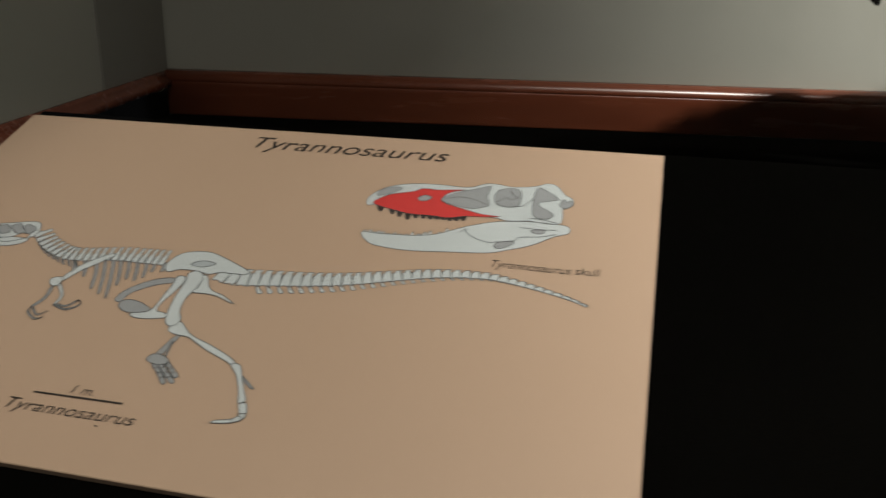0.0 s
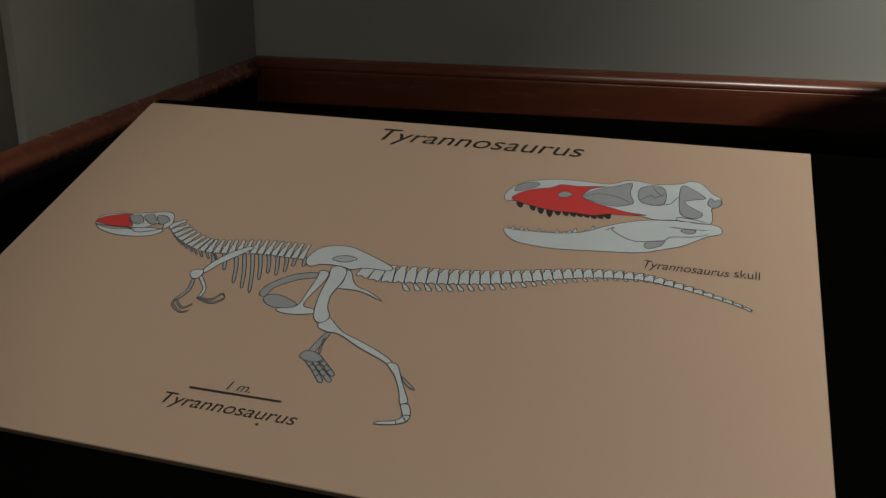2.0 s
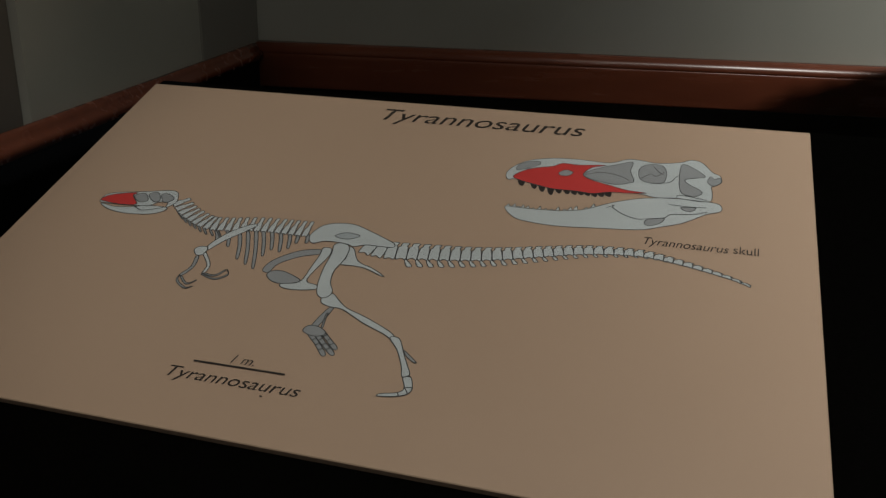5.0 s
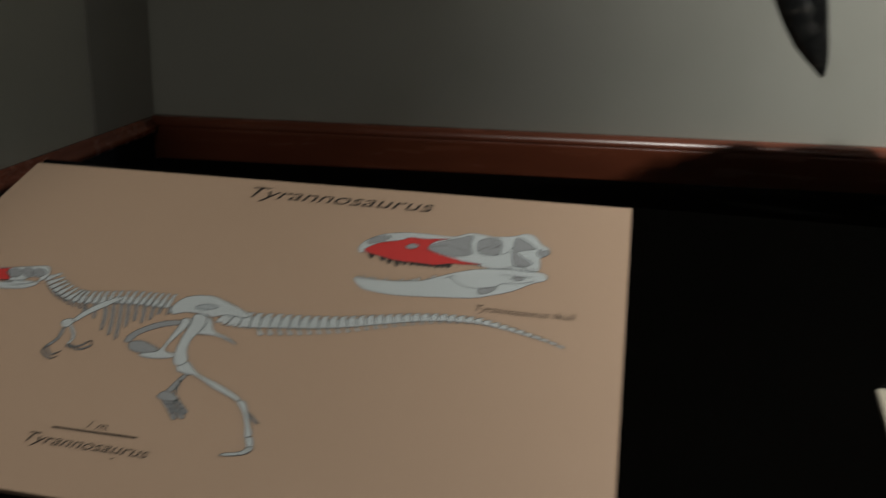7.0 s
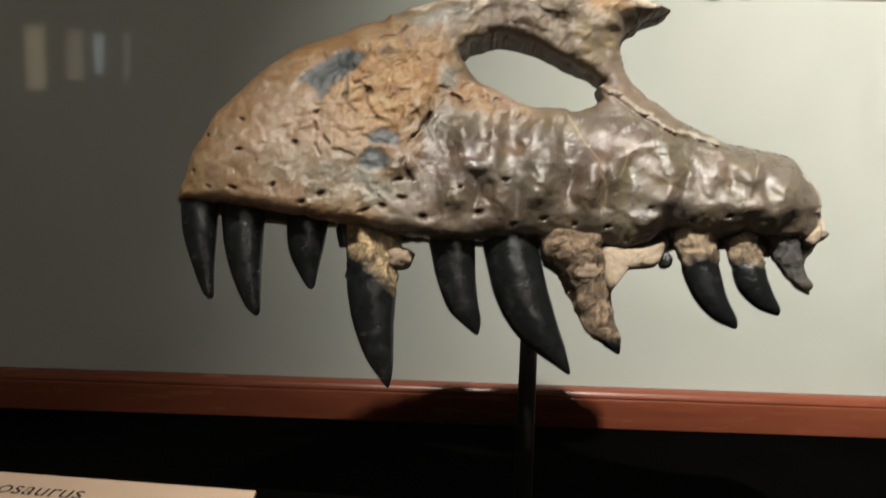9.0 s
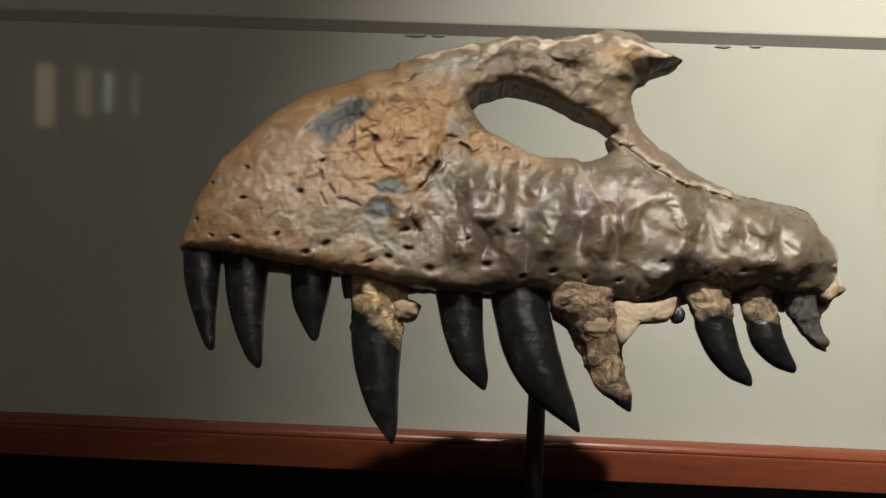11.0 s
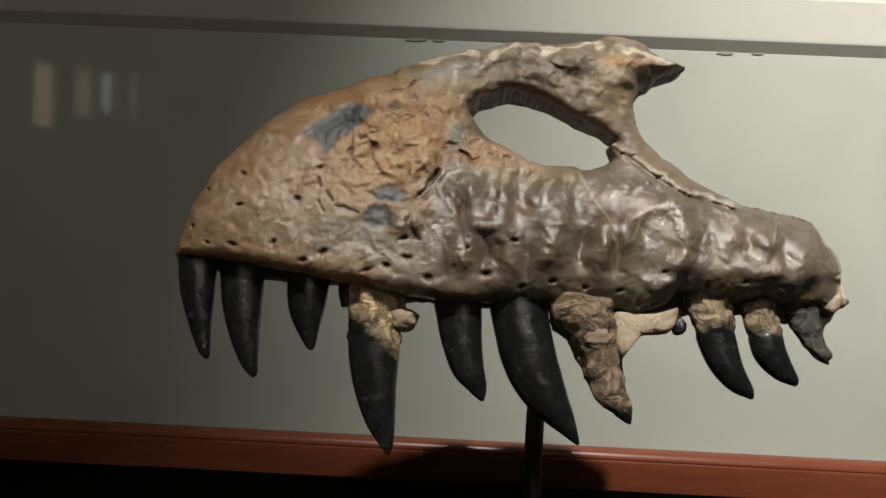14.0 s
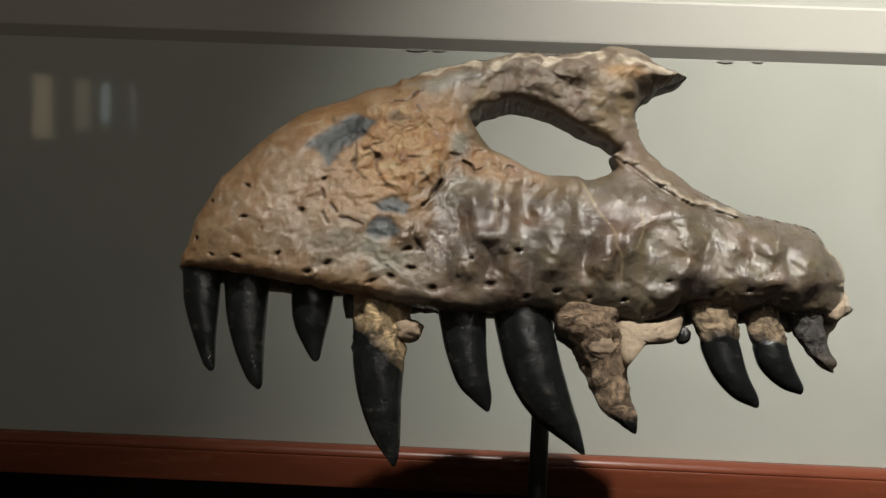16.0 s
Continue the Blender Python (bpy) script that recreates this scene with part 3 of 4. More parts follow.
    # foramina, groove, cracks and hollows carry their shade as colour, with the dark crumbled gum
    for name, arr in (("tan", tan), ("patch", patch), ("plaster", plaster), ("recess_shade", np.clip(np.maximum(np.maximum(pits, groove * 0.8), np.maximum(cracks * 0.8, np.maximum(hollow * 0.5, crumble * np.clip(value_noise(ux, uy, 0.012, 79), 0, 1)))), 0, 1)), ("cord", cord), ("crust", crust_c), ("grey", grey), ("pink", pink), ("branch", branch * (1 - 0.8 * np.maximum(ochre, glaze)))):
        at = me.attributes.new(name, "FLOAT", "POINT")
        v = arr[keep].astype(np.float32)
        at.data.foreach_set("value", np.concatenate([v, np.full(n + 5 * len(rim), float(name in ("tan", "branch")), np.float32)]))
    me.polygons.foreach_set("use_smooth", [True] * len(me.polygons))
    me.materials.append(mats)
    me.update()
    bm = bmesh.new()
    bm.from_mesh(me)
    loose = [v for v in bm.verts if not v.link_faces]
    bmesh.ops.delete(bm, geom=loose, context="VERTS")
    bm.to_mesh(me)
    bm.free()
    ob = new("bone", me)
    ob.parent = parent
    return ob


def bone_material():
    m, nodes, links, b = material("fossil_bone")

    def attr(name):
        n = nodes.new("ShaderNodeAttribute")
        n.attribute_name = name
        return n.outputs["Fac"]
    big = noise_tex(nodes, links, 16, 6, 0.65)
    mid = noise_tex(nodes, links, 55, 6, 0.7, distortion=0.6)
    fine = noise_tex(nodes, links, 260, 4, 0.7)
    wrink = noise_tex(nodes, links, 130, 5, 0.65, distortion=1.4)
    wide = noise_tex(nodes, links, 9, 4, 0.6, distortion=0.8)
    tan = ramp(nodes, links, wide.outputs[0], [(0.34, (0.18, 0.082, 0.030)), (0.46, (0.225, 0.118, 0.052)), (0.54, (0.25, 0.152, 0.088)), (0.64, (0.27, 0.18, 0.12))])
    tan = mix(nodes, links, 0.45, tan, ramp(nodes, links, big.outputs[0], [(0.34, (0.145, 0.07, 0.032)), (0.5, (0.22, 0.125, 0.066)), (0.66, (0.24, 0.18, 0.135))]))
    tan = mix(nodes, links, attr("pink"), tan, ramp(nodes, links, mid.outputs[0], [(0.33, (0.38, 0.29, 0.235)), (0.5, (0.30, 0.20, 0.155)), (0.62, (0.22, 0.12, 0.085)), (0.7, (0.27, 0.24, 0.215))]))
    tan = mix(nodes, links, attr("crust"), tan, ramp(nodes, links, mid.outputs[0], [(0.30, (0.48, 0.37, 0.245)), (0.42, (0.38, 0.235, 0.125)), (0.55, (0.30, 0.15, 0.065)), (0.68, (0.17, 0.075, 0.035))]))
    tan = mix(nodes, links, attr("grey"), tan, ramp(nodes, links, mid.outputs[0], [(0.35, (0.30, 0.29, 0.265)), (0.65, (0.12, 0.125, 0.12))]))
    tan = mix(nodes, links, attr("branch"), tan, ramp(nodes, links, big.outputs[0], [(0.33, (0.085, 0.055, 0.045)), (0.44, (0.15, 0.108, 0.085)), (0.54, (0.18, 0.132, 0.10)), (0.62, (0.23, 0.16, 0.095)), (0.72, (0.155, 0.135, 0.12))]))
    mott = noise_tex(nodes, links, 34, 7, 0.75, distortion=1.6)
    tan = mix(nodes, links, ramp(nodes, links, mott.outputs[0], [(0.56, (0, 0, 0)), (0.68, (0.8, 0.8, 0.8))]), tan, (0.36, 0.30, 0.26))
    tan = mix(nodes, links, ramp(nodes, links, mott.outputs[0], [(0.30, (0.75, 0.75, 0.75)), (0.43, (0, 0, 0))]), tan, (0.19, 0.080, 0.058))
    tan = mix(nodes, links, ramp(nodes, links, wrink.outputs[0], [(0.56, (0, 0, 0)), (0.68, (0.4, 0.4, 0.4))]), tan, (0.09, 0.045, 0.028))
    tan = mix(nodes, links, 1.0, tan, (0.90, 0.95, 0.885), "MULTIPLY")
    dark = ramp(nodes, links, big.outputs[0], [(0.3, (0.055, 0.034, 0.023)), (0.42, (0.095, 0.069, 0.054)), (0.50, (0.125, 0.104, 0.090)), (0.57, (0.135, 0.108, 0.062)), (0.64, (0.155, 0.092, 0.052)), (0.74, (0.19, 0.155, 0.13))])
    dark = mix(nodes, links, 0.5, dark, ramp(nodes, links, wide.outputs[0], [(0.36, (0.11, 0.060, 0.034)), (0.46, (0.105, 0.084, 0.070)), (0.55, (0.115, 0.098, 0.058)), (0.66, (0.155, 0.130, 0.112))]))
    dark = mix(nodes, links, ramp(nodes, links, wrink.outputs[0], [(0.53, (0, 0, 0)), (0.70, (0.75, 0.75, 0.75))]), dark, (0.042, 0.027, 0.020))
    dark = mix(nodes, links, 1.0, dark, (0.82, 0.805, 0.77), "MULTIPLY")
    c = mix(nodes, links, attr("tan"), dark, tan)
    c = mix(nodes, links, attr("patch"), c, ramp(nodes, links, mid.outputs[0], [(0.38, (0.032, 0.036, 0.037)), (0.62, (0.085, 0.092, 0.094))]))
    c = mix(nodes, links, attr("cord"), c, (0.27, 0.215, 0.135))
    c = mix(nodes, links, attr("plaster"), c, ramp(nodes, links, mid.outputs[0], [(0.32, (0.26, 0.20, 0.135)), (0.5, (0.42, 0.36, 0.275)), (0.68, (0.52, 0.47, 0.38))]))
    # shade inside the recesses is mixed in as near-black brown
    c = mix(nodes, links, attr("recess_shade"), c, (0.03, 0.02, 0.015))
    c = mix(nodes, links, 0.5, c, ramp(nodes, links, fine.outputs[0], [(0.3, (0.6, 0.58, 0.55)), (0.7, (1, 1, 1))]), "MULTIPLY")
    links.new(c, b.inputs["Base Color"])
    shine = ramp(nodes, links, big.outputs[0], [(0.35, (0.22, 0.22, 0.22)), (0.65, (0.38, 0.38, 0.38))])
    dull = ramp(nodes, links, big.outputs[0], [(0.35, (0.24, 0.24, 0.24)), (0.65, (0.44, 0.44, 0.44))])
    shine = mix(nodes, links, attr("tan"), shine, mix(nodes, links, attr("crust"), dull, (0.60, 0.60, 0.60)))
    shine = mix(nodes, links, attr("branch"), shine, (0.55, 0.55, 0.55))
    links.new(mix(nodes, links, attr("plaster"), shine, (0.8, 0.8, 0.8)), b.inputs["Roughness"])
    gloss = nodes.new("ShaderNodeMapRange")
    gloss.inputs["To Min"].default_value, gloss.inputs["To Max"].default_value = 0.58, 0.40
    links.new(attr("tan"), gloss.inputs[0])
    links.new(gloss.outputs[0], b.inputs["Specular IOR Level"])
    n = bump(nodes, links, b, mid.outputs[0], 0.38, 0.0030)
    n = bump(nodes, links, b, wrink.outputs[0], 0.6, 0.0015, n)
    soft = nodes.new("ShaderNodeMapRange")
    soft.inputs["To Min"].default_value, soft.inputs["To Max"].default_value = 0.6, 0.5
    links.new(attr("tan"), soft.inputs[0])
    links.new(soft.outputs[0], n.node.inputs["Strength"])
    bump(nodes, links, b, fine.outputs[0], 0.4, 0.0005, n)
    return m


def tooth_bm(left, right, depth, rings=60, around=40, seed=0, split=0.5):
    """A curved crown, lofted between its two edges."""
    a, b = smooth_line(left, 8), smooth_line(right, 8)

    def resample(p):
        s = np.concatenate([[0], np.cumsum(np.hypot(*np.diff(p, axis=0).T))])
        t = (1 - (1 - np.linspace(0, 1, rings)) ** 1.35) * s[-1]
        return np.stack([np.interp(t, s, p[:, i]) for i in (0, 1)], 1)
    a, b = resample(a), resample(b)
    frac = 1 - (1 - np.linspace(0, 1, rings)) ** 1.35
    blunt = 0.0045
    bm = bmesh.new()
    rows = []
    for i in range(rings - 1):
        mid, half = (a[i] + b[i]) / 2, (b[i] - a[i]) / 2
        g = max(0.0, (frac[i] - 0.90) / 0.10)
        w = np.hypot(*half)
        least = blunt * math.sqrt(max(0.0, 1 - g * g))
        fat = (w ** 3 + least ** 3) ** (1 / 3)
        half, w = half * (fat / max(w, 1e-6)), fat
        row = []
        for k in range(around):
            t = 2 * math.pi * k / around
            wob = 1 + 0.025 * noise.noise((mid[0] * 90 + seed, mid[1] * 60, math.cos(t) * 1.5))
            p = mid + half * math.cos(t) * wob
            if mid[1] > split - 0.004:
                wob += 0.22 * noise.turbulence((p[0] * 70 + seed, p[1] * 60, math.sin(t) * 1.3), 4, False) - 0.02
                p = mid + half * math.cos(t) * wob
            row.append(bm.verts.new((p[0], p[1], depth + 0.78 * w * math.sin(t) * wob)))
        rows.append(row)
    tip = bm.verts.new((a[-1][0], a[-1][1], depth))
    for r, q in zip(rows[:-1], rows[1:]):
        for k in range(around):
            j = (k + 1) % around
            bm.faces.new((r[k], q[k], q[j], r[j]))
    for k in range(around):
        bm.faces.new((rows[-1][k], tip, rows[-1][(k + 1) % around]))
    bm.faces.new(rows[0])
    bmesh.ops.recalc_face_normals(bm, faces=bm.faces)
    return bm


def tooth_material(name, split, soft, root, crown, slant=0.0):
    """Glossy near-black enamel, with a rough pale root above the given height."""
    m, nodes, links, b = material(name)
    fine = noise_tex(nodes, links, 160, 4, 0.6, (1, 0.5, 1))
    big = noise_tex(nodes, links, 60, 5, 0.65)
    co = nodes.new("ShaderNodeTexCoord")
    sep = nodes.new("ShaderNodeSeparateXYZ")
    links.new(co.outputs["Object"], sep.inputs[0])
    add = nodes.new("ShaderNodeMath")
    add.operation = "MULTIPLY_ADD"
    links.new(big.outputs[0], add.inputs[0])
    add.inputs[1].default_value = 0.022
    lean = nodes.new("ShaderNodeMath")
    lean.operation = "MULTIPLY_ADD"
    links.new(sep.outputs["X"], lean.inputs[0])
    lean.inputs[1].default_value = slant
    links.new(sep.outputs["Y"], lean.inputs[2])
    links.new(lean.outputs[0], add.inputs[2])
    mr = nodes.new("ShaderNodeMapRange")
    mr.inputs["From Min"].default_value, mr.inputs["From Max"].default_value = split + 0.011 - soft, split + 0.011 + soft
    links.new(add.outputs[0], mr.inputs[0])
    ck = ramp(nodes, links, big.outputs[0], [(0.35, tuple(v * 0.75 for v in crown)), (0.7, tuple(v * 1.5 for v in crown))])
    crumb = noise_tex(nodes, links, 62, 6, 0.7, distortion=0.9)
    rt = ramp(nodes, links, crumb.outputs[0], [(0.38, tuple(v * 0.18 for v in root)), (0.48, tuple(v * 0.6 for v in root)), (0.60, tuple(v * 1.4 for v in root))])
    rt = mix(nodes, links, ramp(nodes, links, big.outputs[0], [(0.45, (0, 0, 0)), (0.7, (0.6, 0.6, 0.6))]), rt, tuple(v * 0.55 for v in root))
    ring = noise_tex(nodes, links, 28, 4, 0.6, (0.35, 2.6, 0.35), 0.3)
    line = ramp(nodes, links, ring.outputs[0], [(0.488, (0, 0, 0)), (0.5, (1, 1, 1)), (0.512, (0, 0, 0))])
    some = ramp(nodes, links, big.outputs[0], [(0.55, (0, 0, 0)), (0.63, (0.6, 0.6, 0.6))])
    ck = mix(nodes, links, mix(nodes, links, 1.0, line, some, "MULTIPLY"), ck, (0.09, 0.08, 0.065))
    links.new(mix(nodes, links, mr.outputs[0], ck, rt), b.inputs["Base Color"])
    rr = nodes.new("ShaderNodeMapRange")
    rr.inputs["To Min"].default_value, rr.inputs["To Max"].default_value = 0.23, 0.75
    links.new(mr.outputs[0], rr.inputs[0])
    links.new(rr.outputs[0], b.inputs["Roughness"])
    b.inputs["Specular IOR Level"].default_value = 0.24
    n = bump(nodes, links, b, big.outputs[0], 0.5, 0.004)
    rough_h = mix(nodes, links, mr.outputs[0], (0.5, 0.5, 0.5), crumb.outputs[0])
    n = bump(nodes, links, b, rough_h, 1.0, 0.008, n)
    bump(nodes, links, b, fine.outputs[0], 0.08, 0.0005, n)
    return m


ENAMEL = (0.0058, 0.0064, 0.0066)
BONE = bone_material()
BLACK_TOOTH = tooth_material("black_enamel", 0.5, 0.01, (0.3, 0.2, 0.1), ENAMEL)
TAN_ROOT = tooth_material("enamel_with_tan_root", -0.078 - 0.9 * 0.145, 0.012, (0.46, 0.335, 0.19), ENAMEL, 0.9)
BROWN_ROOT = tooth_material("brown_crumbling_root", -0.142, 0.003, (0.235, 0.165, 0.108), ENAMEL)
GREY_ROOT = tooth_material("enamel_with_brown_root", -0.060, 0.005, (0.27, 0.20, 0.13), ENAMEL)
GREY_TOOTH = tooth_material("grey_tooth", -0.074, 0.006, (0.06, 0.056, 0.05), (0.05, 0.04, 0.03))

jaw = tagged(new("fossil_jaw"), label="brown and tan fossil dinosaur upper jaw with curved black teeth", category="fossil")
jaw.matrix_world = JAW
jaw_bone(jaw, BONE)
TEETH = [
    ([(-351, -3), (-343, -45), (-329, -80), (-316, -105), (-308, -114)], [(-310, -5), (-308, -44), (-307, -79), (-305, -108), (-308, -114)], BLACK_TOOTH),
    ([(-309, -2), (-299, -55), (-287, -90), (-272, -118), (-259, -130)], [(-260, -6), (-259, -54), (-257, -100), (-256, -123), (-259, -130)], BLACK_TOOTH),
    ([(-239, -11), (-232, -59), (-219, -84), (-210, -96), (-205, -100)], [(-192, -12), (-195, -51), (-200, -81), (-202, -93), (-205, -100)], BLACK_TOOTH),
    ([(-172, -27), (-169, -97), (-158, -141), (-143, -173), (-122, -198)], [(-115, -33), (-118, -83), (-119, -128), (-118, -177), (-122, -198)], TAN_ROOT),
    ([(-91, -29), (-79, -81), (-66, -115), (-49, -132), (-35, -142)], [(-40, -27), (-38, -80), (-35, -108), (-32, -127), (-35, -142)], BLACK_TOOTH),
    ([(-35, -24), (-26, -74), (-11, -118), (14, -150), (57, -179)], [(20, -25), (32, -77), (42, -116), (54, -157), (57, -179)], BLACK_TOOTH),
    ([(18, -34), (28, -61), (43, -74), (54, -92), (65, -117), (74, -135), (88, -146), (106, -157)], [(97, -42), (98, -60), (101, -80), (99, -94), (101, -111), (104, -130), (108, -143), (106, -157)], BROWN_ROOT),
    ([(162, -25), (172, -66), (183, -96), (202, -118), (224, -127)], [(212, -26), (210, -58), (217, -95), (225, -117), (224, -127)], GREY_ROOT),
    ([(216, -20), (222, -58), (229, -86), (247, -105), (267, -112)], [(251, -19), (256, -57), (261, -82), (269, -104), (267, -112)], GREY_ROOT),
    ([(258, -28), (268, -53), (280, -73), (290, -84), (301, -88)], [(295, -26), (296, -52), (299, -69), (304, -80), (299, -87)], GREY_TOOTH),
]
for i, (l, r, mat) in enumerate(TEETH):
    part("tooth", tooth_bm(l, r, 0.014, seed=i * 7, split={TAN_ROOT: -0.086, BROWN_ROOT: -0.142, GREY_ROOT: -0.060, GREY_TOOTH: -0.085}.get(mat, 0.5)), mat, jaw,
         "curved tooth with a pale tan root" if mat in (TAN_ROOT, BROWN_ROOT, GREY_ROOT) else "curved glossy black tooth", True)


def lump_bm(cx, cy, cz, rx, ry, rz, seed):
    """A small uneven lump."""
    bm = bmesh.new()
    bmesh.ops.create_icosphere(bm, subdivisions=4, radius=1)
    for v in bm.verts:
        k = 1 + 0.22 * noise.noise(v.co * 1.7 + Vector((seed, 0, 0))) + 0.08 * noise.noise(v.co * 5 + Vector((0, seed, 0)))
        v.co = Vector((cx + v.co.x * rx * k, cy + v.co.y * ry * k, cz + v.co.z * rz * k))
    return bm


def plate_bm(loop, depth, thick, seed):
    """A thin plate with a rough face and rounded edges."""
    pts = smooth_loop(loop, 4)
    bm = bmesh.new()
    mid = pts.mean(0)
    rings = []
    for k, z in ((1.0, -thick), (1.0, 0.0), (0.94, thick * 0.7), (0.7, thick), (0.35, thick * 1.1)):
        rings.append([bm.verts.new((*(mid + (p - mid) * k), depth + z + 0.0026 * noise.noise((p[0] * 150 * k, p[1] * 150 * k, seed)))) for p in pts])
    for r, q in zip(rings[:-1], rings[1:]):
        for i in range(len(r)):
            j = (i + 1) % len(r)
            bm.faces.new((r[i], r[j], q[j], q[i]))
    bm.faces.new(rings[-1]), bm.faces.new(rings[0][::-1])
    bmesh.ops.recalc_face_normals(bm, faces=bm.faces)
    return bm


PLASTER = simple("tan_plaster", (0.12, 0.08, 0.05), (0.27, 0.20, 0.135), 0.75, 45, 0.004, fine=130)
CREAM_PLASTER = simple("cream_plaster", (0.17, 0.125, 0.085), (0.37, 0.29, 0.20), 0.75, 60, 0.004, fine=150)
part("root_plate", plate_bm([(90, -50), (123, -50), (142, -46), (153, -43), (150, -58), (143, -67), (130, -70), (116, -72), (106, -80), (99, -94), (92, -84)], 0.026, 0.005, 3), CREAM_PLASTER, jaw, "cream plaster plate between two teeth", True)
part("root_boss", lump_bm(0.072, -0.078, 0.033, 0.013, 0.011, 0.005, 15), PLASTER, jaw, "round tan boss on a crumbling root", True)
part("plaster_chip", plate_bm([(291, -18), (303, -17), (315, -19), (314, -32), (305, -39), (295, -33)], 0.020, 0.006, 8), CREAM_PLASTER, jaw, "cream plaster chip at the rear end", True)
part("plaster_chip", plate_bm([(213, -20), (225, -18), (234, -20), (228, -24), (218, -24)], 0.034, 0.004, 5), CREAM_PLASTER, jaw, "thin cream plaster chip under the lip", True)
part("root_peg", lump_bm(-0.117, -0.066, 0.022, 0.015, 0.012, 0.010, 5), PLASTER, jaw, "small tan stub beside a tooth root", True)
part("root_stub", lump_bm(-0.174, -0.036, 0.012, 0.010, 0.018, 0.010, 9), STEEL, jaw, "small dark stub under the gum line", True)
part("root_stub", lump_bm(0.155, -0.058, 0.016, 0.008, 0.009, 0.007, 12), STEEL, jaw, "small dark stub under the gum line", True)


def post_bm():
    bm = bmesh.new()
    rows = []
    top = 1.30
    for z, r in ((0.886, 0.011), (top, 0.009)):
        rows.append([bm.verts.new((0.976 + r * math.cos(t), -0.478 + r * math.sin(t), z)) for t in np.linspace(0, 2 * math.pi, 20, endpoint=False)])
    for k in range(20):
        bm.faces.new((rows[0][k], rows[0][(k + 1) % 20], rows[1][(k + 1) % 20], rows[1][k]))
    bm.faces.new(rows[0][::-1]), bm.faces.new(rows[1])
    return bm


stand = tagged(new("display_stand"), label="slim black steel post standing on the black deck", category="stand")
part("post", post_bm(), STEEL, stand, smooth=True)

# ---------- the printed drawing, in tenths of a millimetre on the board ----------
CRANIUM = [(3671, -1001), (3673, -925), (3723, -834), (3821, -750), (3988, -696), (4196, -680), (4439, -688), (4567, -617), (4669, -612), (4798, -633), (4970, -597), (5058, -546), (5143, -574), (5223, -688), (5282, -730), (5299, -810), (5252, -863), (5227, -890), (5239, -960), (5232, -1065), (5137, -1082), (4994, -1067), (4836, -1087), (4721, -1063), (4492, -1065), (4065, -1106), (3758, -1030), (3709, -1047)]
CRANIUM_RED = [(3728, -991), (3830, -877), (4009, -807), (4078, -755), (4209, -757), (4419, -727), (4315, -776), (4262, -874), (4314, -933), (4482, -990), (4619, -1031), (4767, -1044), (4624, -1067), (4494, -1076), (4368, -1115), (4233, -1105), (4065, -1106), (3923, -1074), (3794, -1038)]
NOSTRIL = [(3732, -900), (3747, -821), (3825, -771), (3901, -767), (3888, -818), (3796, -883)]
CHEEK = [(4262, -874), (4351, -787), (4510, -700), (4614, -652), (4613, -778), (4653, -903), (4616, -938), (4529, -973), (4410, -954), (4304, -920)]
ORBIT = [(4677, -802), (4688, -706), (4758, -658), (4843, -664), (4884, -746), (4880, -877), (4818, -911), (4717, -891)]
REAR = [(4987, -639), (5074, -654), (5175, -754), (5116, -785), (5030, -823), (5058, -875), (5151, -943), (5162, -990), (5101, -1029), (5004, -969)]
REDHOLE = [(4072, -886), (4120, -842), (4179, -868), (4150, -917), (4091, -922)]
MANDIBLE = [(3765, -1425), (3762, -1384), (3887, -1389), (4165, -1374), (4336, -1329), (4454, -1254), (4574, -1183), (4758, -1109), (4994, -1075), (5230, -1079), (5306, -1105), (5310, -1179), (5209, -1234), (5064, -1358), (4903, -1439), (4755, -1497), (4464, -1530), (4150, -1558), (3902, -1533), (3816, -1483)]
JAWLINE = [(4498, -1278), (4552, -1236), (4545, -1270), (4626, -1335), (4725, -1374), (4802, -1360), (4923, -1327), (4965, -1278), (5117, -1250), (5222, -1205)]
JAWSLIT = [(4942, -1160), (5017, -1163), (5111, -1162), (5211, -1154)]
JAWHOLE = [(4789, -1409), (4817, -1357), (4923, -1333), (4899, -1394), (4826, -1438)]
HEAD = [(532, -1886), (544, -1798), (649, -1754), (854, -1709), (1090, -1658), (1169, -1759), (1166, -1830), (1124, -1871), (1110, -1816), (1034, -1821), (980, -1876), (865, -1897), (742, -1907), (567, -1905)]
HEAD_RED = [(533, -1873), (567, -1811), (682, -1761), (790, -1737), (776, -1783), (864, -1881), (711, -1904), (571, -1887)]
HEADLINE = [(859, -1911), (949, -1944), (1055, -1908), (1111, -1877)]
HEADHOLE = [(787, -1781), (855, -1734), (930, -1814), (874, -1850)]
HEADHOLE2 = [(898, -1744), (963, -1707), (1029, -1792), (992, -1828)]
NECK = [(1167, -1793), (1306, -1914), (1432, -1982), (1565, -2034), (1668, -2033), (1766, -2022), (1861, -2004), (1955, -1987), (2085, -1975), (2219, -1975), (2400, -1971)]
SCAPULA = [(1692, -2280), (1715, -2192), (1789, -2068), (1907, -1958), (1960, -1961), (1888, -2061), (1792, -2177), (1719, -2299)]
HUMERUS = [(1611, -2319), (1633, -2279), (1687, -2269), (1711, -2300), (1701, -2361), (1655, -2370)]
RIBTOP = [(1673, -2077), (1760, -2061), (1876, -2088), (1927, -2054), (1979, -2020), (2023, -1987), (2080, -1964), (2150, -1951), (2230, -1961), (2296, -1961), (2380, -1982)]
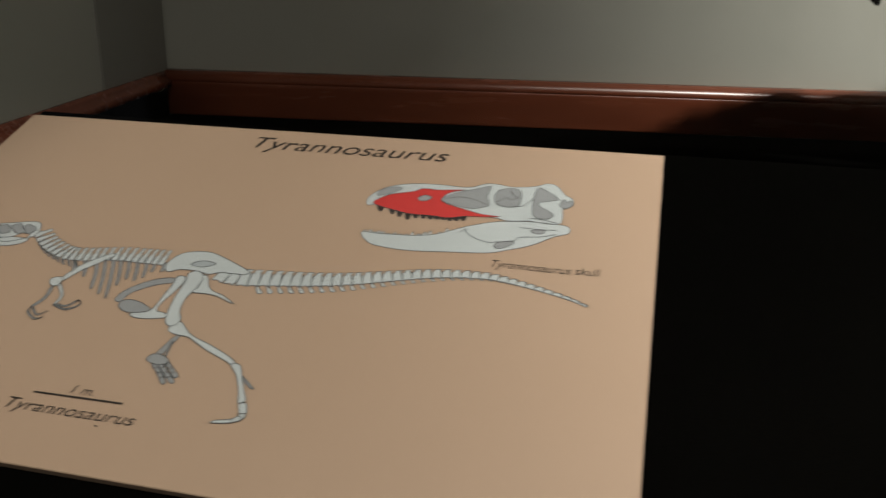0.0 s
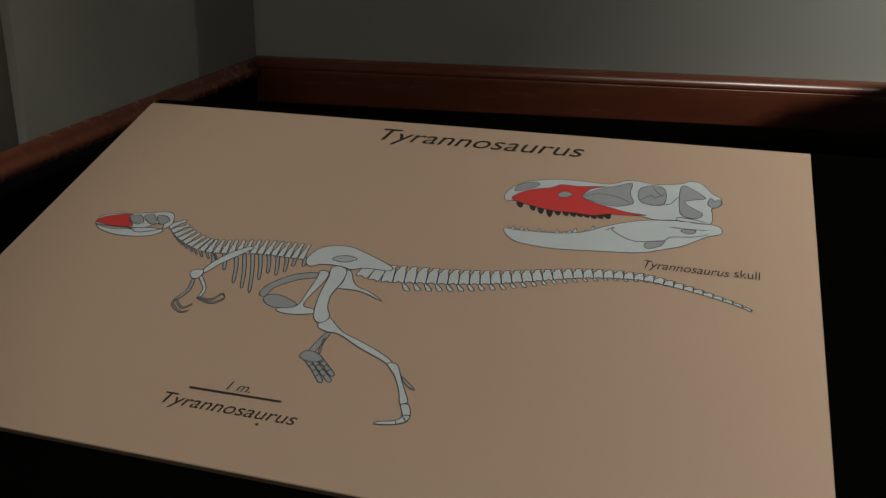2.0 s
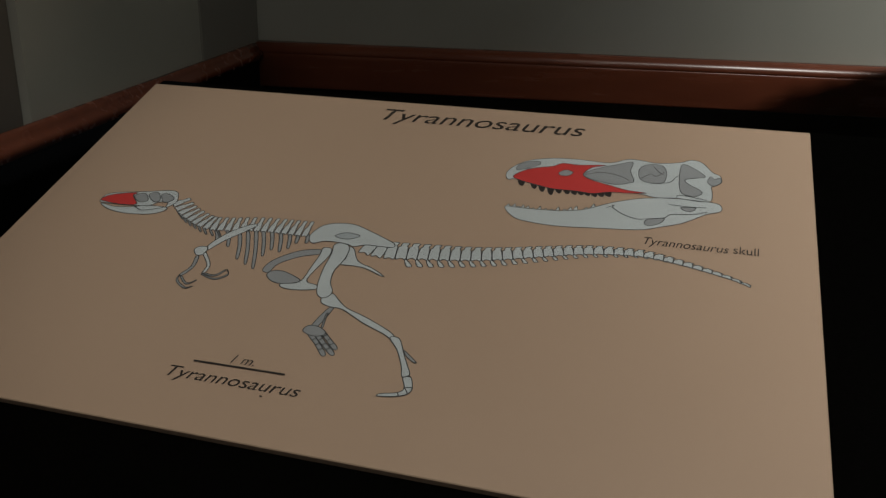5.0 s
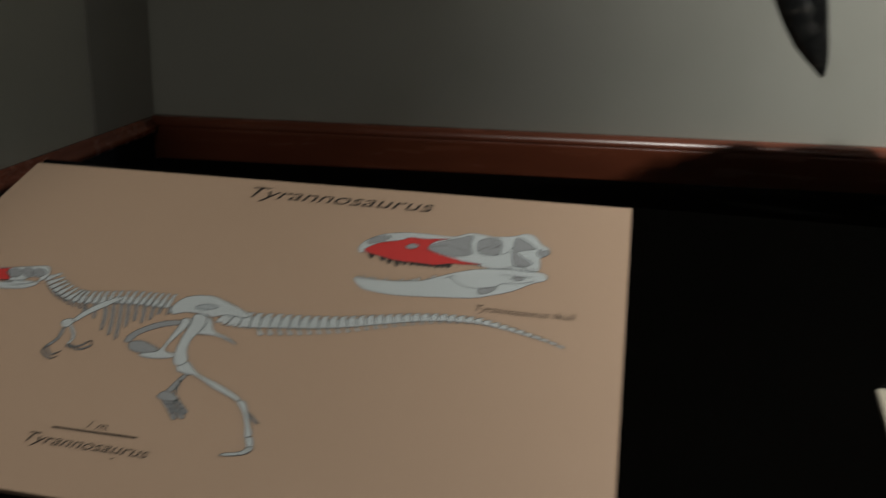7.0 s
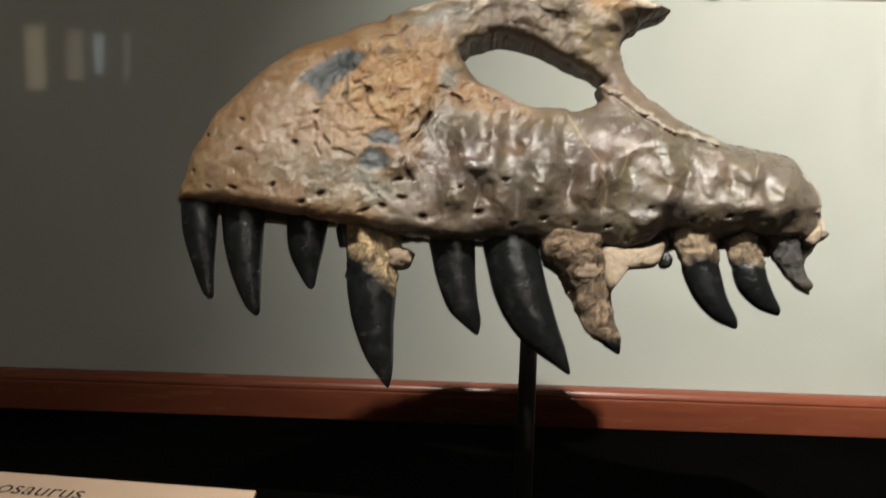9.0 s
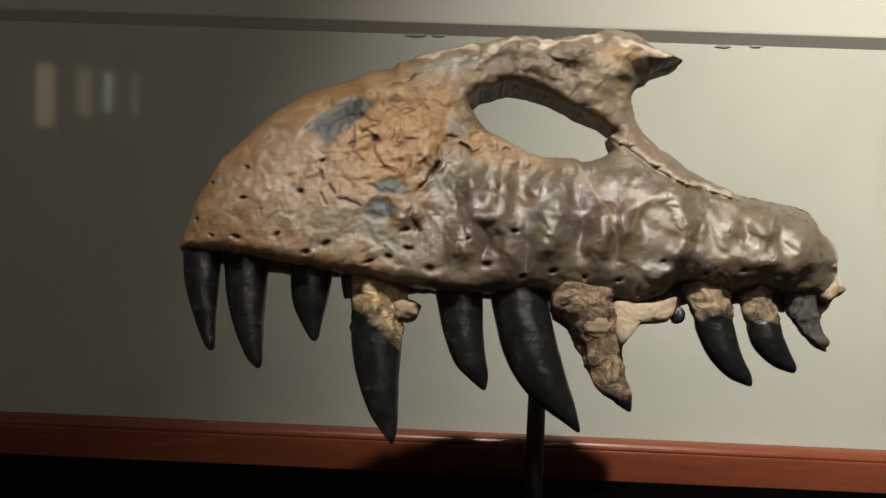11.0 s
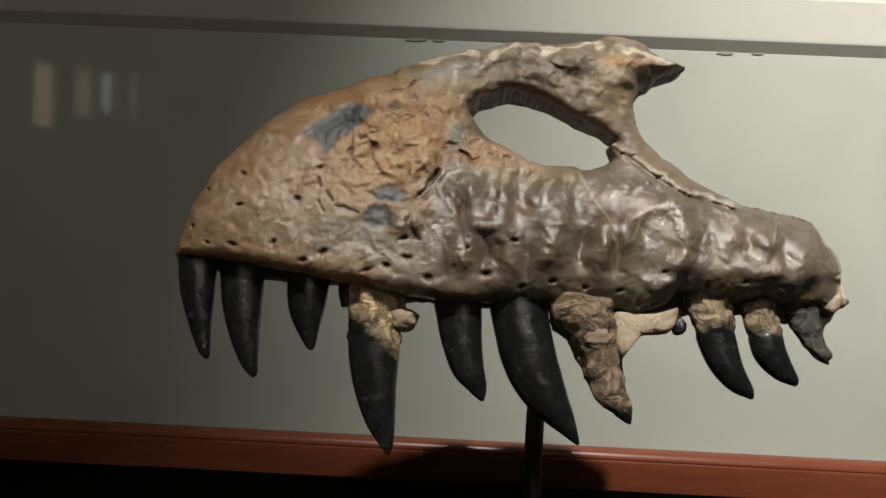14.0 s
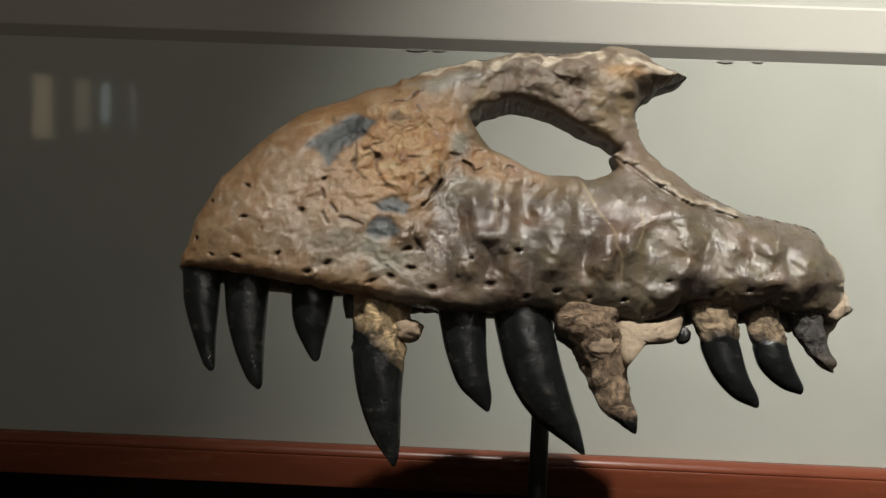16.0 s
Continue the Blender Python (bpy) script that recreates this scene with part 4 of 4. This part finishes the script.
RIBEND = [(1724, -2178), (1843, -2228), (1974, -2343), (2060, -2384), (2136, -2415), (2147, -2275), (2183, -2199), (2252, -2209), (2301, -2164), (2338, -2098), (2414, -2084)]
ARM1 = [(1674, -2389), (1691, -2501), (1653, -2598)]
ARM2 = [(1705, -2337), (1801, -2457), (1806, -2546)]
CLAW1 = [(1644, -2611), (1656, -2664), (1745, -2722), (1791, -2702)]
CLAW2 = [(1664, -2618), (1739, -2680), (1789, -2638)]
CLAW3 = [(1809, -2568), (1920, -2594), (1994, -2532), (1967, -2488)]
CLAW4 = [(1819, -2555), (1903, -2560), (1951, -2495)]
ILIUM = [(2417, -2035), (2417, -1964), (2465, -1869), (2562, -1822), (2693, -1813), (2824, -1860), (2956, -1920), (3069, -1981), (3064, -2023), (2975, -2026), (2865, -2028), (2785, -2062), (2724, -2046), (2627, -2037), (2536, -2046), (2465, -2082)]
HOLLOW = [(2601, -1972), (2675, -1919), (2786, -1938), (2703, -1992)]
FEMUR = [(2633, -2077), (2675, -2042), (2737, -2058), (2766, -2120), (2764, -2227), (2738, -2349), (2759, -2471), (2804, -2549), (2797, -2611), (2752, -2631), (2705, -2592), (2673, -2488), (2653, -2340), (2650, -2169)]
PUBIS_FAR = [(2221, -2434), (2246, -2325), (2386, -2192), (2537, -2139), (2579, -2181), (2433, -2244), (2306, -2349), (2276, -2447)]
BOOT_FAR = [(2275, -2481), (2293, -2430), (2386, -2419), (2537, -2490), (2440, -2542), (2341, -2536)]
PUBIS = [(2565, -2118), (2630, -2119), (2639, -2211), (2588, -2404), (2589, -2492), (2669, -2514), (2678, -2556), (2540, -2589), (2439, -2584), (2415, -2551), (2539, -2502), (2559, -2332), (2569, -2198)]
ISCHIUM = [(2753, -2268), (2772, -2199), (2755, -2081), (2794, -2088), (2848, -2184), (2903, -2234), (2985, -2262), (3095, -2325), (3090, -2336), (2956, -2281), (2861, -2268)]
TIBIA = [(2770, -2676), (2764, -2617), (2819, -2577), (2882, -2629), (2968, -2695), (3125, -2755), (3305, -2841), (3371, -2893), (3344, -2910), (3285, -2878), (3109, -2803), (2940, -2712), (2852, -2706)]
FOOT = [(3344, -2910), (3378, -2892), (3419, -2916), (3479, -3030), (3532, -3121), (3567, -3183), (3552, -3206), (3523, -3213), (3493, -3129), (3422, -3000)]
TOES = [(3532, -3217), (3579, -3206), (3616, -3290), (3602, -3341), (3552, -3371), (3489, -3388), (3419, -3395), (3445, -3371), (3536, -3345), (3567, -3301)]
SPUR = [(3468, -2994), (3519, -3032), (3577, -3081), (3551, -3080), (3494, -3037)]
SHIN_FAR = [(2838, -2724), (2875, -2714), (2834, -2900), (2789, -2900)]
TAIL = [(2855, -2041), (2989, -2076), (3090, -2075), (3263, -2053), (3453, -2032), (3641, -2005), (3825, -1969), (4004, -1920), (4183, -1869), (4361, -1820), (4542, -1786), (4722, -1769), (4867, -1770), (5013, -1798), (5157, -1832), (5298, -1873), (5436, -1918), (5547, -1970)]
CHEEKLINE = [(4273, -884), (4392, -831), (4530, -852), (4628, -907)]
ORBITLINE = [(4705, -856), (4772, -786), (4808, -818), (4868, -749)]
ORBITLINE2 = [(4781, -684), (4817, -743), (4865, -788)]
NAPE = [(5197, -836), (5214, -750), (5245, -785), (5275, -757), (5296, -810), (5249, -869)]
JAWNICK = [(5031, -1179), (5130, -1166), (5115, -1211), (5061, -1216)]
CHEEKSEAM = [(4833, -903), (4921, -876), (4958, -806), (4984, -767)]
REARSEAM = [(4988, -1071), (4997, -1034), (5086, -1037), (5206, -1062)]
UPT = [(3804, -1045), (3908, -1059), (3974, -1077), (4046, -1093), (4105, -1094), (4168, -1097), (4224, -1101), (4275, -1103), (4325, -1106), (4378, -1105), (4428, -1101), (4480, -1095)]
LOWT = [(3775, -1387), (3820, -1387), (3853, -1387), (3887, -1389), (3924, -1390), (3966, -1391), (4014, -1393), (4060, -1390), (4105, -1387), (4149, -1379), (4199, -1365), (4239, -1352), (4279, -1339), (4354, -1315), (4401, -1290)]
HEAD_JAW = [(559, -1915), (704, -1939), (872, -1908), (953, -1877), (1126, -1875), (1131, -1919), (1051, -1974), (912, -1999), (771, -2000), (636, -1967)]
HEADHOLE3 = [(1007, -1724), (1067, -1710), (1138, -1765), (1079, -1821)]
SPLINT_FAR = [(2852, -2771), (2857, -2830), (2867, -2899)]
ANKLE_FAR = [(2750, -2953), (2774, -2901), (2850, -2903), (2913, -2948), (2869, -2986), (2801, -2983)]
TOE_A = [(2877, -2935), (2944, -2994), (3025, -3068)]
TOE_B = [(2854, -2966), (2932, -3039), (3024, -3118)]
TOE_C = [(2813, -2975), (2892, -3050), (2970, -3135)]

TENTH = 0.0001
TOE_JOINTS = []
for (ax, ay), (bx, by) in ((TOES[0], TOES[1]), (TOES[9], TOES[2]), (TOES[9], TOES[3]), (TOES[8], TOES[4])):
    TOE_JOINTS.append([(ax, ay), ((ax + bx) / 2, (ay + by) / 2 + 4), (bx, by)])



def fill_bm(bm, loop, lift, smooth=True):
    pts = smooth_loop(loop, 4) * 0.1 if smooth else np.array(loop) * TENTH
    vs = [bm.verts.new((x, y, lift)) for x, y in pts]
    edges = [bm.edges.new((vs[i - 1], vs[i])) for i in range(len(vs))]
    made = bmesh.ops.triangle_fill(bm, use_beauty=True, use_dissolve=False, edges=edges, normal=(0, 0, 1))
    return pts


def stroke_bm(bm, pts, width, lift, closed=False):
    p = np.array(pts, float)
    if closed:
        p = np.vstack([p, p[:1]])
    for a, b in zip(p[:-1], p[1:]):
        d = b - a
        n = np.hypot(*d)
        if n < 1e-6:
            continue
        d = d / n
        s = np.array([-d[1], d[0]]) * width / 2
        a2, b2 = a - d * width * 0.3, b + d * width * 0.3
        vs = [bm.verts.new((*(q), lift)) for q in (a2 + s, a2 - s, b2 - s, b2 + s)]
        bm.faces.new(vs)


def drawn(name, parent, pieces, line_width=0.0007):
    """A printed figure: each piece is a coloured fill with a dark outline, or a bare line."""
    root = new(name)
    root.parent = parent
    for piece, shape, mat, tier in pieces:
        lift = 0.00012 + 0.00009 * tier
        bm = bmesh.new()
        if mat is LINE_PRINT:
            stroke_bm(bm, smooth_line(shape, 5, TENTH), line_width, lift)
            part(piece, bm, LINE_PRINT, root)
            continue
        pts = fill_bm(bm, shape, lift)
        bmesh.ops.recalc_face_normals(bm, faces=bm.faces)
        inner = set(bm.faces)
        stroke_bm(bm, pts, line_width, lift + 0.00004, True)
        for f in bm.faces:
            f.material_index = 0 if f in inner else 1
        ob = part(piece, bm, mat, root)
        ob.data.materials.append(LINE_PRINT)
    return root


def backbone(path, count, high, low, spine, spine_low, fill=0.90, lean=1.0):
    """Little vertebrae along a line: a body with a spine above it."""
    p = smooth_line(path, 8, 1.0)
    s = np.concatenate([[0], np.cumsum(np.hypot(*np.diff(p, axis=0).T))])
    t = (np.linspace(0, 1, count + 1) ** 0.92) * s[-1]
    pts = np.stack([np.interp(t, s, p[:, i]) for i in (0, 1)], 1)
    loops = []
    for i in range(count):
        f = i / (count - 1)
        a, b = pts[i], pts[i + 1]
        d = (b - a) / np.hypot(*(b - a))
        n = np.array([-d[1], d[0]])
        w = np.hypot(*(b - a)) * fill
        h = high + (low - high) * f
        k = spine + (spine_low - spine) * f
        o = a
        waist = h * 0.08
        loops.append([tuple(v) for v in (o - n * h / 2, o + d * w * 0.5 - n * (h / 2 - waist), o + d * w - n * h / 2, o + d * w * 0.96 + n * h * 0.45, o + d * w * 0.85 + n * (h / 2 + k * 0.35),
                                         o + d * w * (0.95 * lean) + n * (h / 2 + k), o + d * w * (0.32 * lean) + n * (h / 2 + k), o + d * w * 0.22 + n * (h / 2 + k * 0.3), o + n * h * 0.45)])
    return loops, pts


tooth_row, low_row = [], []
for i, ((x, y), n) in enumerate(zip(UPT, (62, 70, 80, 92, 62, 56, 52, 46, 42, 48, 44, 40))):
    tooth_row.append([(x - 26, y + 22), (x + 26, y + 20), (x + 28, y - n * 0.6), (x + 24, y - n * 0.95), (x + 12, y - n), (x - 14, y - n * 0.55)])
for i, (x, y) in enumerate(LOWT):
    k = 0.75 + 0.35 * math.sin(i * 2.3)
    low_row.append([(x - 17, y - 12), (x + 17, y - 8), (x + 4, y + 44 * k), (x - 3, y + 44 * k)])
skull_art = drawn("skull_drawing", panel,
                  [("drawn_tooth", t, INK, 0) for t in tooth_row] + [("drawn_tooth", t, BONE_PRINT, 0) for t in low_row]
                  + [("cranium", CRANIUM, BONE_PRINT, 1), ("red_upper_jaw", CRANIUM_RED, RED_PRINT, 2), ("nostril", NOSTRIL, GREY_PRINT, 3), ("cheek_opening", CHEEK, GREY_PRINT, 3),
                     ("eye_socket", ORBIT, GREY_PRINT, 3), ("rear_opening", REAR, GREY_PRINT, 3), ("jaw_opening", REDHOLE, GREY_PRINT, 3), ("lower_jaw", MANDIBLE, BONE_PRINT, 1),
                     ("jaw_opening", JAWHOLE, GREY_PRINT, 2), ("jaw_opening", JAWNICK, GREY_PRINT, 2), ("nape", NAPE, GREY_PRINT, 3)]
                  + [("drawn_line", c, LINE_PRINT, 4) for c in (JAWLINE, JAWSLIT, CHEEKLINE, ORBITLINE, ORBITLINE2, CHEEKSEAM, REARSEAM)], 0.00058)
tail, tail_pts = backbone(TAIL, 38, 140, 14, 52, 7, 0.92, 1.08)
neck, neck_pts = backbone(NECK, 22, 66, 92, 74, 84, 0.78, 0.95)
neck_ribs = []
for i in range(1, 10):
    x, y = neck_pts[i]
    neck_ribs.append([(x - 8, y - 26), (x + 12, y - 30), (x + 62, y - 92), (x + 50, y - 96)])
chevrons = []
for i in range(4, 30):
    c, k = tail_pts[i], 1 - i / 36
    chevrons.append([(c[0] - 4, c[1] - 82 * k), (c[0] + 14, c[1] - 82 * k), (c[0] + 66 * k + 10, c[1] - 146 * k), (c[0] + 36 * k, c[1] - 158 * k)])
ribs = []
for (ax, ay), (bx, by) in zip(RIBTOP, RIBEND):
    ribs.append([(ax - 14, ay), (ax + 14, ay), ((ax + bx) / 2 + 22, (ay + by) / 2), (bx + 10, by), (bx - 10, by), ((ax + bx) / 2 - 6, (ay + by) / 2)])


def limb(line, width):
    p = np.array(line, float)
    d = p[-1] - p[0]
    n = np.array([-d[1], d[0]]) / np.hypot(*d) * width / 2
    return [tuple(q) for q in np.vstack([p + n, (p - n)[::-1]])]


far_joints = []
for t in (TOE_A, TOE_B, TOE_C):
    (ax, ay), (bx, by) = t[0], t[2]
    n = np.array([-(by - ay), bx - ax]) / math.hypot(bx - ax, by - ay) * 15
    for f in (0.28, 0.52, 0.76):
        c = np.array([ax + (bx - ax) * f, ay + (by - ay) * f])
        far_joints.append([tuple(c + n), tuple(c), tuple(c - n)])
skeleton_art = drawn("skeleton_drawing", panel,
                     [("far_pubis", PUBIS_FAR, GREY_PRINT, 0), ("far_pubis", BOOT_FAR, GREY_PRINT, 0), ("far_shin", SHIN_FAR, GREY_PRINT, 0), ("far_shin", limb(SPLINT_FAR, 12), GREY_PRINT, 0), ("far_ankle", ANKLE_FAR, GREY_PRINT, 1)]
                     + [("far_toe", limb(t, 30), GREY_PRINT, 0) for t in (TOE_A, TOE_B, TOE_C)] + [("neck_rib", r, GREY_PRINT, 0) for r in neck_ribs]
                     + [("chevron", c, BONE_PRINT, 0) for c in chevrons] + [("rib", r, GREY_PRINT, 0) for r in ribs]
                     + [("vertebra", v, BONE_PRINT, 1) for v in tail + neck]
                     + [("forearm", limb(ARM1, 26), GREY_PRINT, 2), ("forearm", limb(ARM2, 24), BONE_PRINT, 2)] + [("claw", limb(c, 15), GREY_PRINT, 3) for c in (CLAW1, CLAW2, CLAW3, CLAW4)]
                     + [("head", HEAD, BONE_PRINT, 2), ("red_upper_jaw", HEAD_RED, RED_PRINT, 3), ("head_opening", HEADHOLE, GREY_PRINT, 3), ("head_opening", HEADHOLE2, GREY_PRINT, 3), ("head_opening", HEADHOLE3, GREY_PRINT, 3), ("lower_jaw", HEAD_JAW, BONE_PRINT, 1), ("jaw_seam", HEADLINE, LINE_PRINT, 4),
                        ("shoulder_blade", SCAPULA, BONE_PRINT, 2), ("upper_arm", HUMERUS, BONE_PRINT, 3), ("pubis", PUBIS, BONE_PRINT, 2), ("ischium", ISCHIUM, BONE_PRINT, 2),
                        ("ilium", ILIUM, BONE_PRINT, 3), ("ilium_hollow", HOLLOW, SHADE_PRINT, 4), ("thigh", FEMUR, BONE_PRINT, 4), ("shin", TIBIA, BONE_PRINT, 3), ("foot", FOOT, BONE_PRINT, 4),
                        ("toes", TOES, BONE_PRINT, 3), ("spur", SPUR, GREY_PRINT, 3)]
                     + [("toe_joint", j, LINE_PRINT, 5) for j in TOE_JOINTS + far_joints], 0.0007)
text_part("title", "Tyrannosaurus", 0.026, 0.2395, -0.0345, INK, panel, 0.25, 0.178)
text_part("caption", "Tyrannosaurus", 0.0118, 0.481, -0.1650, INK, panel, 0.25, 0.058)
text_part("caption", "skull", 0.0118, 0.5420, -0.1642, INK, panel, 0.0, 0.0168)
text_part("caption", "Tyrannosaurus", 0.0132, 0.2030, -0.3510, INK, panel, 0.25, 0.0920)
text_part("caption", "1 m.", 0.0105, 0.2400, -0.3325, INK, panel, 0.25, 0.0165)
bar = bmesh.new()
stroke_bm(bar, [(0.2163, -0.3358), (0.2792, -0.3351)], 0.0014, 0.0006)
part("scale_bar", bar, INK, panel)
speck = bmesh.new()
stroke_bm(speck, [(0.2715, -0.3551), (0.2727, -0.3551)], 0.0012, 0.0006)
part("ink_speck", speck, INK, panel)

label, _ = flat_board("label_card", 0.21, 0.13, 0.0045, CARD, PANEL @ pose(0.7705, -0.2005, 0, 0, 0, 2.6),
                      "cream printed label card lying on black felt", "label")
text_part("heading", "Theropod", 0.0195, 0.0435, -0.0455, INK, label, 0.0, 0.088, 0.0006, 0.0004)
line = bmesh.new()
stroke_bm(line, [(0.086, -0.066), (0.150, -0.066)], 0.007, 0.0006)
part("text_bar", line, INK, label)

desk = box_bm((-0.004, -0.47, -0.12), (1.75, 0.012, -0.0052), 0.003)
desk.transform(PANEL)
structure("plinth_desk", desk, FELT, "black felt sloping desk under the panel")

# ---------- glass front and what it mirrors ----------
GLASS, nodes, links, _b = material("case_glass")
clear, gloss, both = nodes.new("ShaderNodeBsdfTransparent"), nodes.new("ShaderNodeBsdfGlossy"), nodes.new("ShaderNodeMixShader")
gloss.inputs["Roughness"].default_value = 0.04
both.inputs[0].default_value = 0.045
links.new(clear.outputs[0], both.inputs[1]), links.new(gloss.outputs[0], both.inputs[2])
links.new(both.outputs[0], nodes["Material Output"].inputs[0])
pane = structure("window_case_front", box_bm((-0.01, -1.026, 0.70), (3.199, -1.020, 3.199)), GLASS, "clear glass front of the display case")
pane.visible_shadow = False


def glow(name, colour, power):
    m, nodes, links, b = material(name)
    b.inputs["Base Color"].default_value = (0.5, 0.5, 0.5, 1)
    b.inputs["Emission Color"].default_value = (*colour, 1)
    b.inputs["Emission Strength"].default_value = power
    return m


def lit_niche(x, z, w, h, colour, power):
    root = tagged(new("lit_wall_niche"), label="narrow lit niche in the dark gallery wall", category="wall light", group="lit wall niches")
    root.location = (x, -5.999, z)
    part("frame", box_bm((-w / 2 - 0.02, -0.02, -h / 2 - 0.02), (w / 2 + 0.02, 0.0, h / 2 + 0.02), 0.004), STEEL, root)
    part("lamp_panel", box_bm((-w / 2, 0.0, -h / 2), (w / 2, 0.012, h / 2), 0.003), glow("niche_glow", colour, power), root)
    return root


lit_niche(-1.60, 1.745, 0.11, 0.36, (1.0, 0.78, 0.5), 0.8)
lit_niche(-1.37, 1.765, 0.09, 0.28, (1.0, 0.80, 0.55), 0.5)
lit_niche(-1.23, 1.775, 0.045, 0.22, (0.75, 0.95, 1.0), 1.1)
lit_niche(-1.07, 1.765, 0.03, 0.26, (0.9, 0.9, 0.8), 0.4)
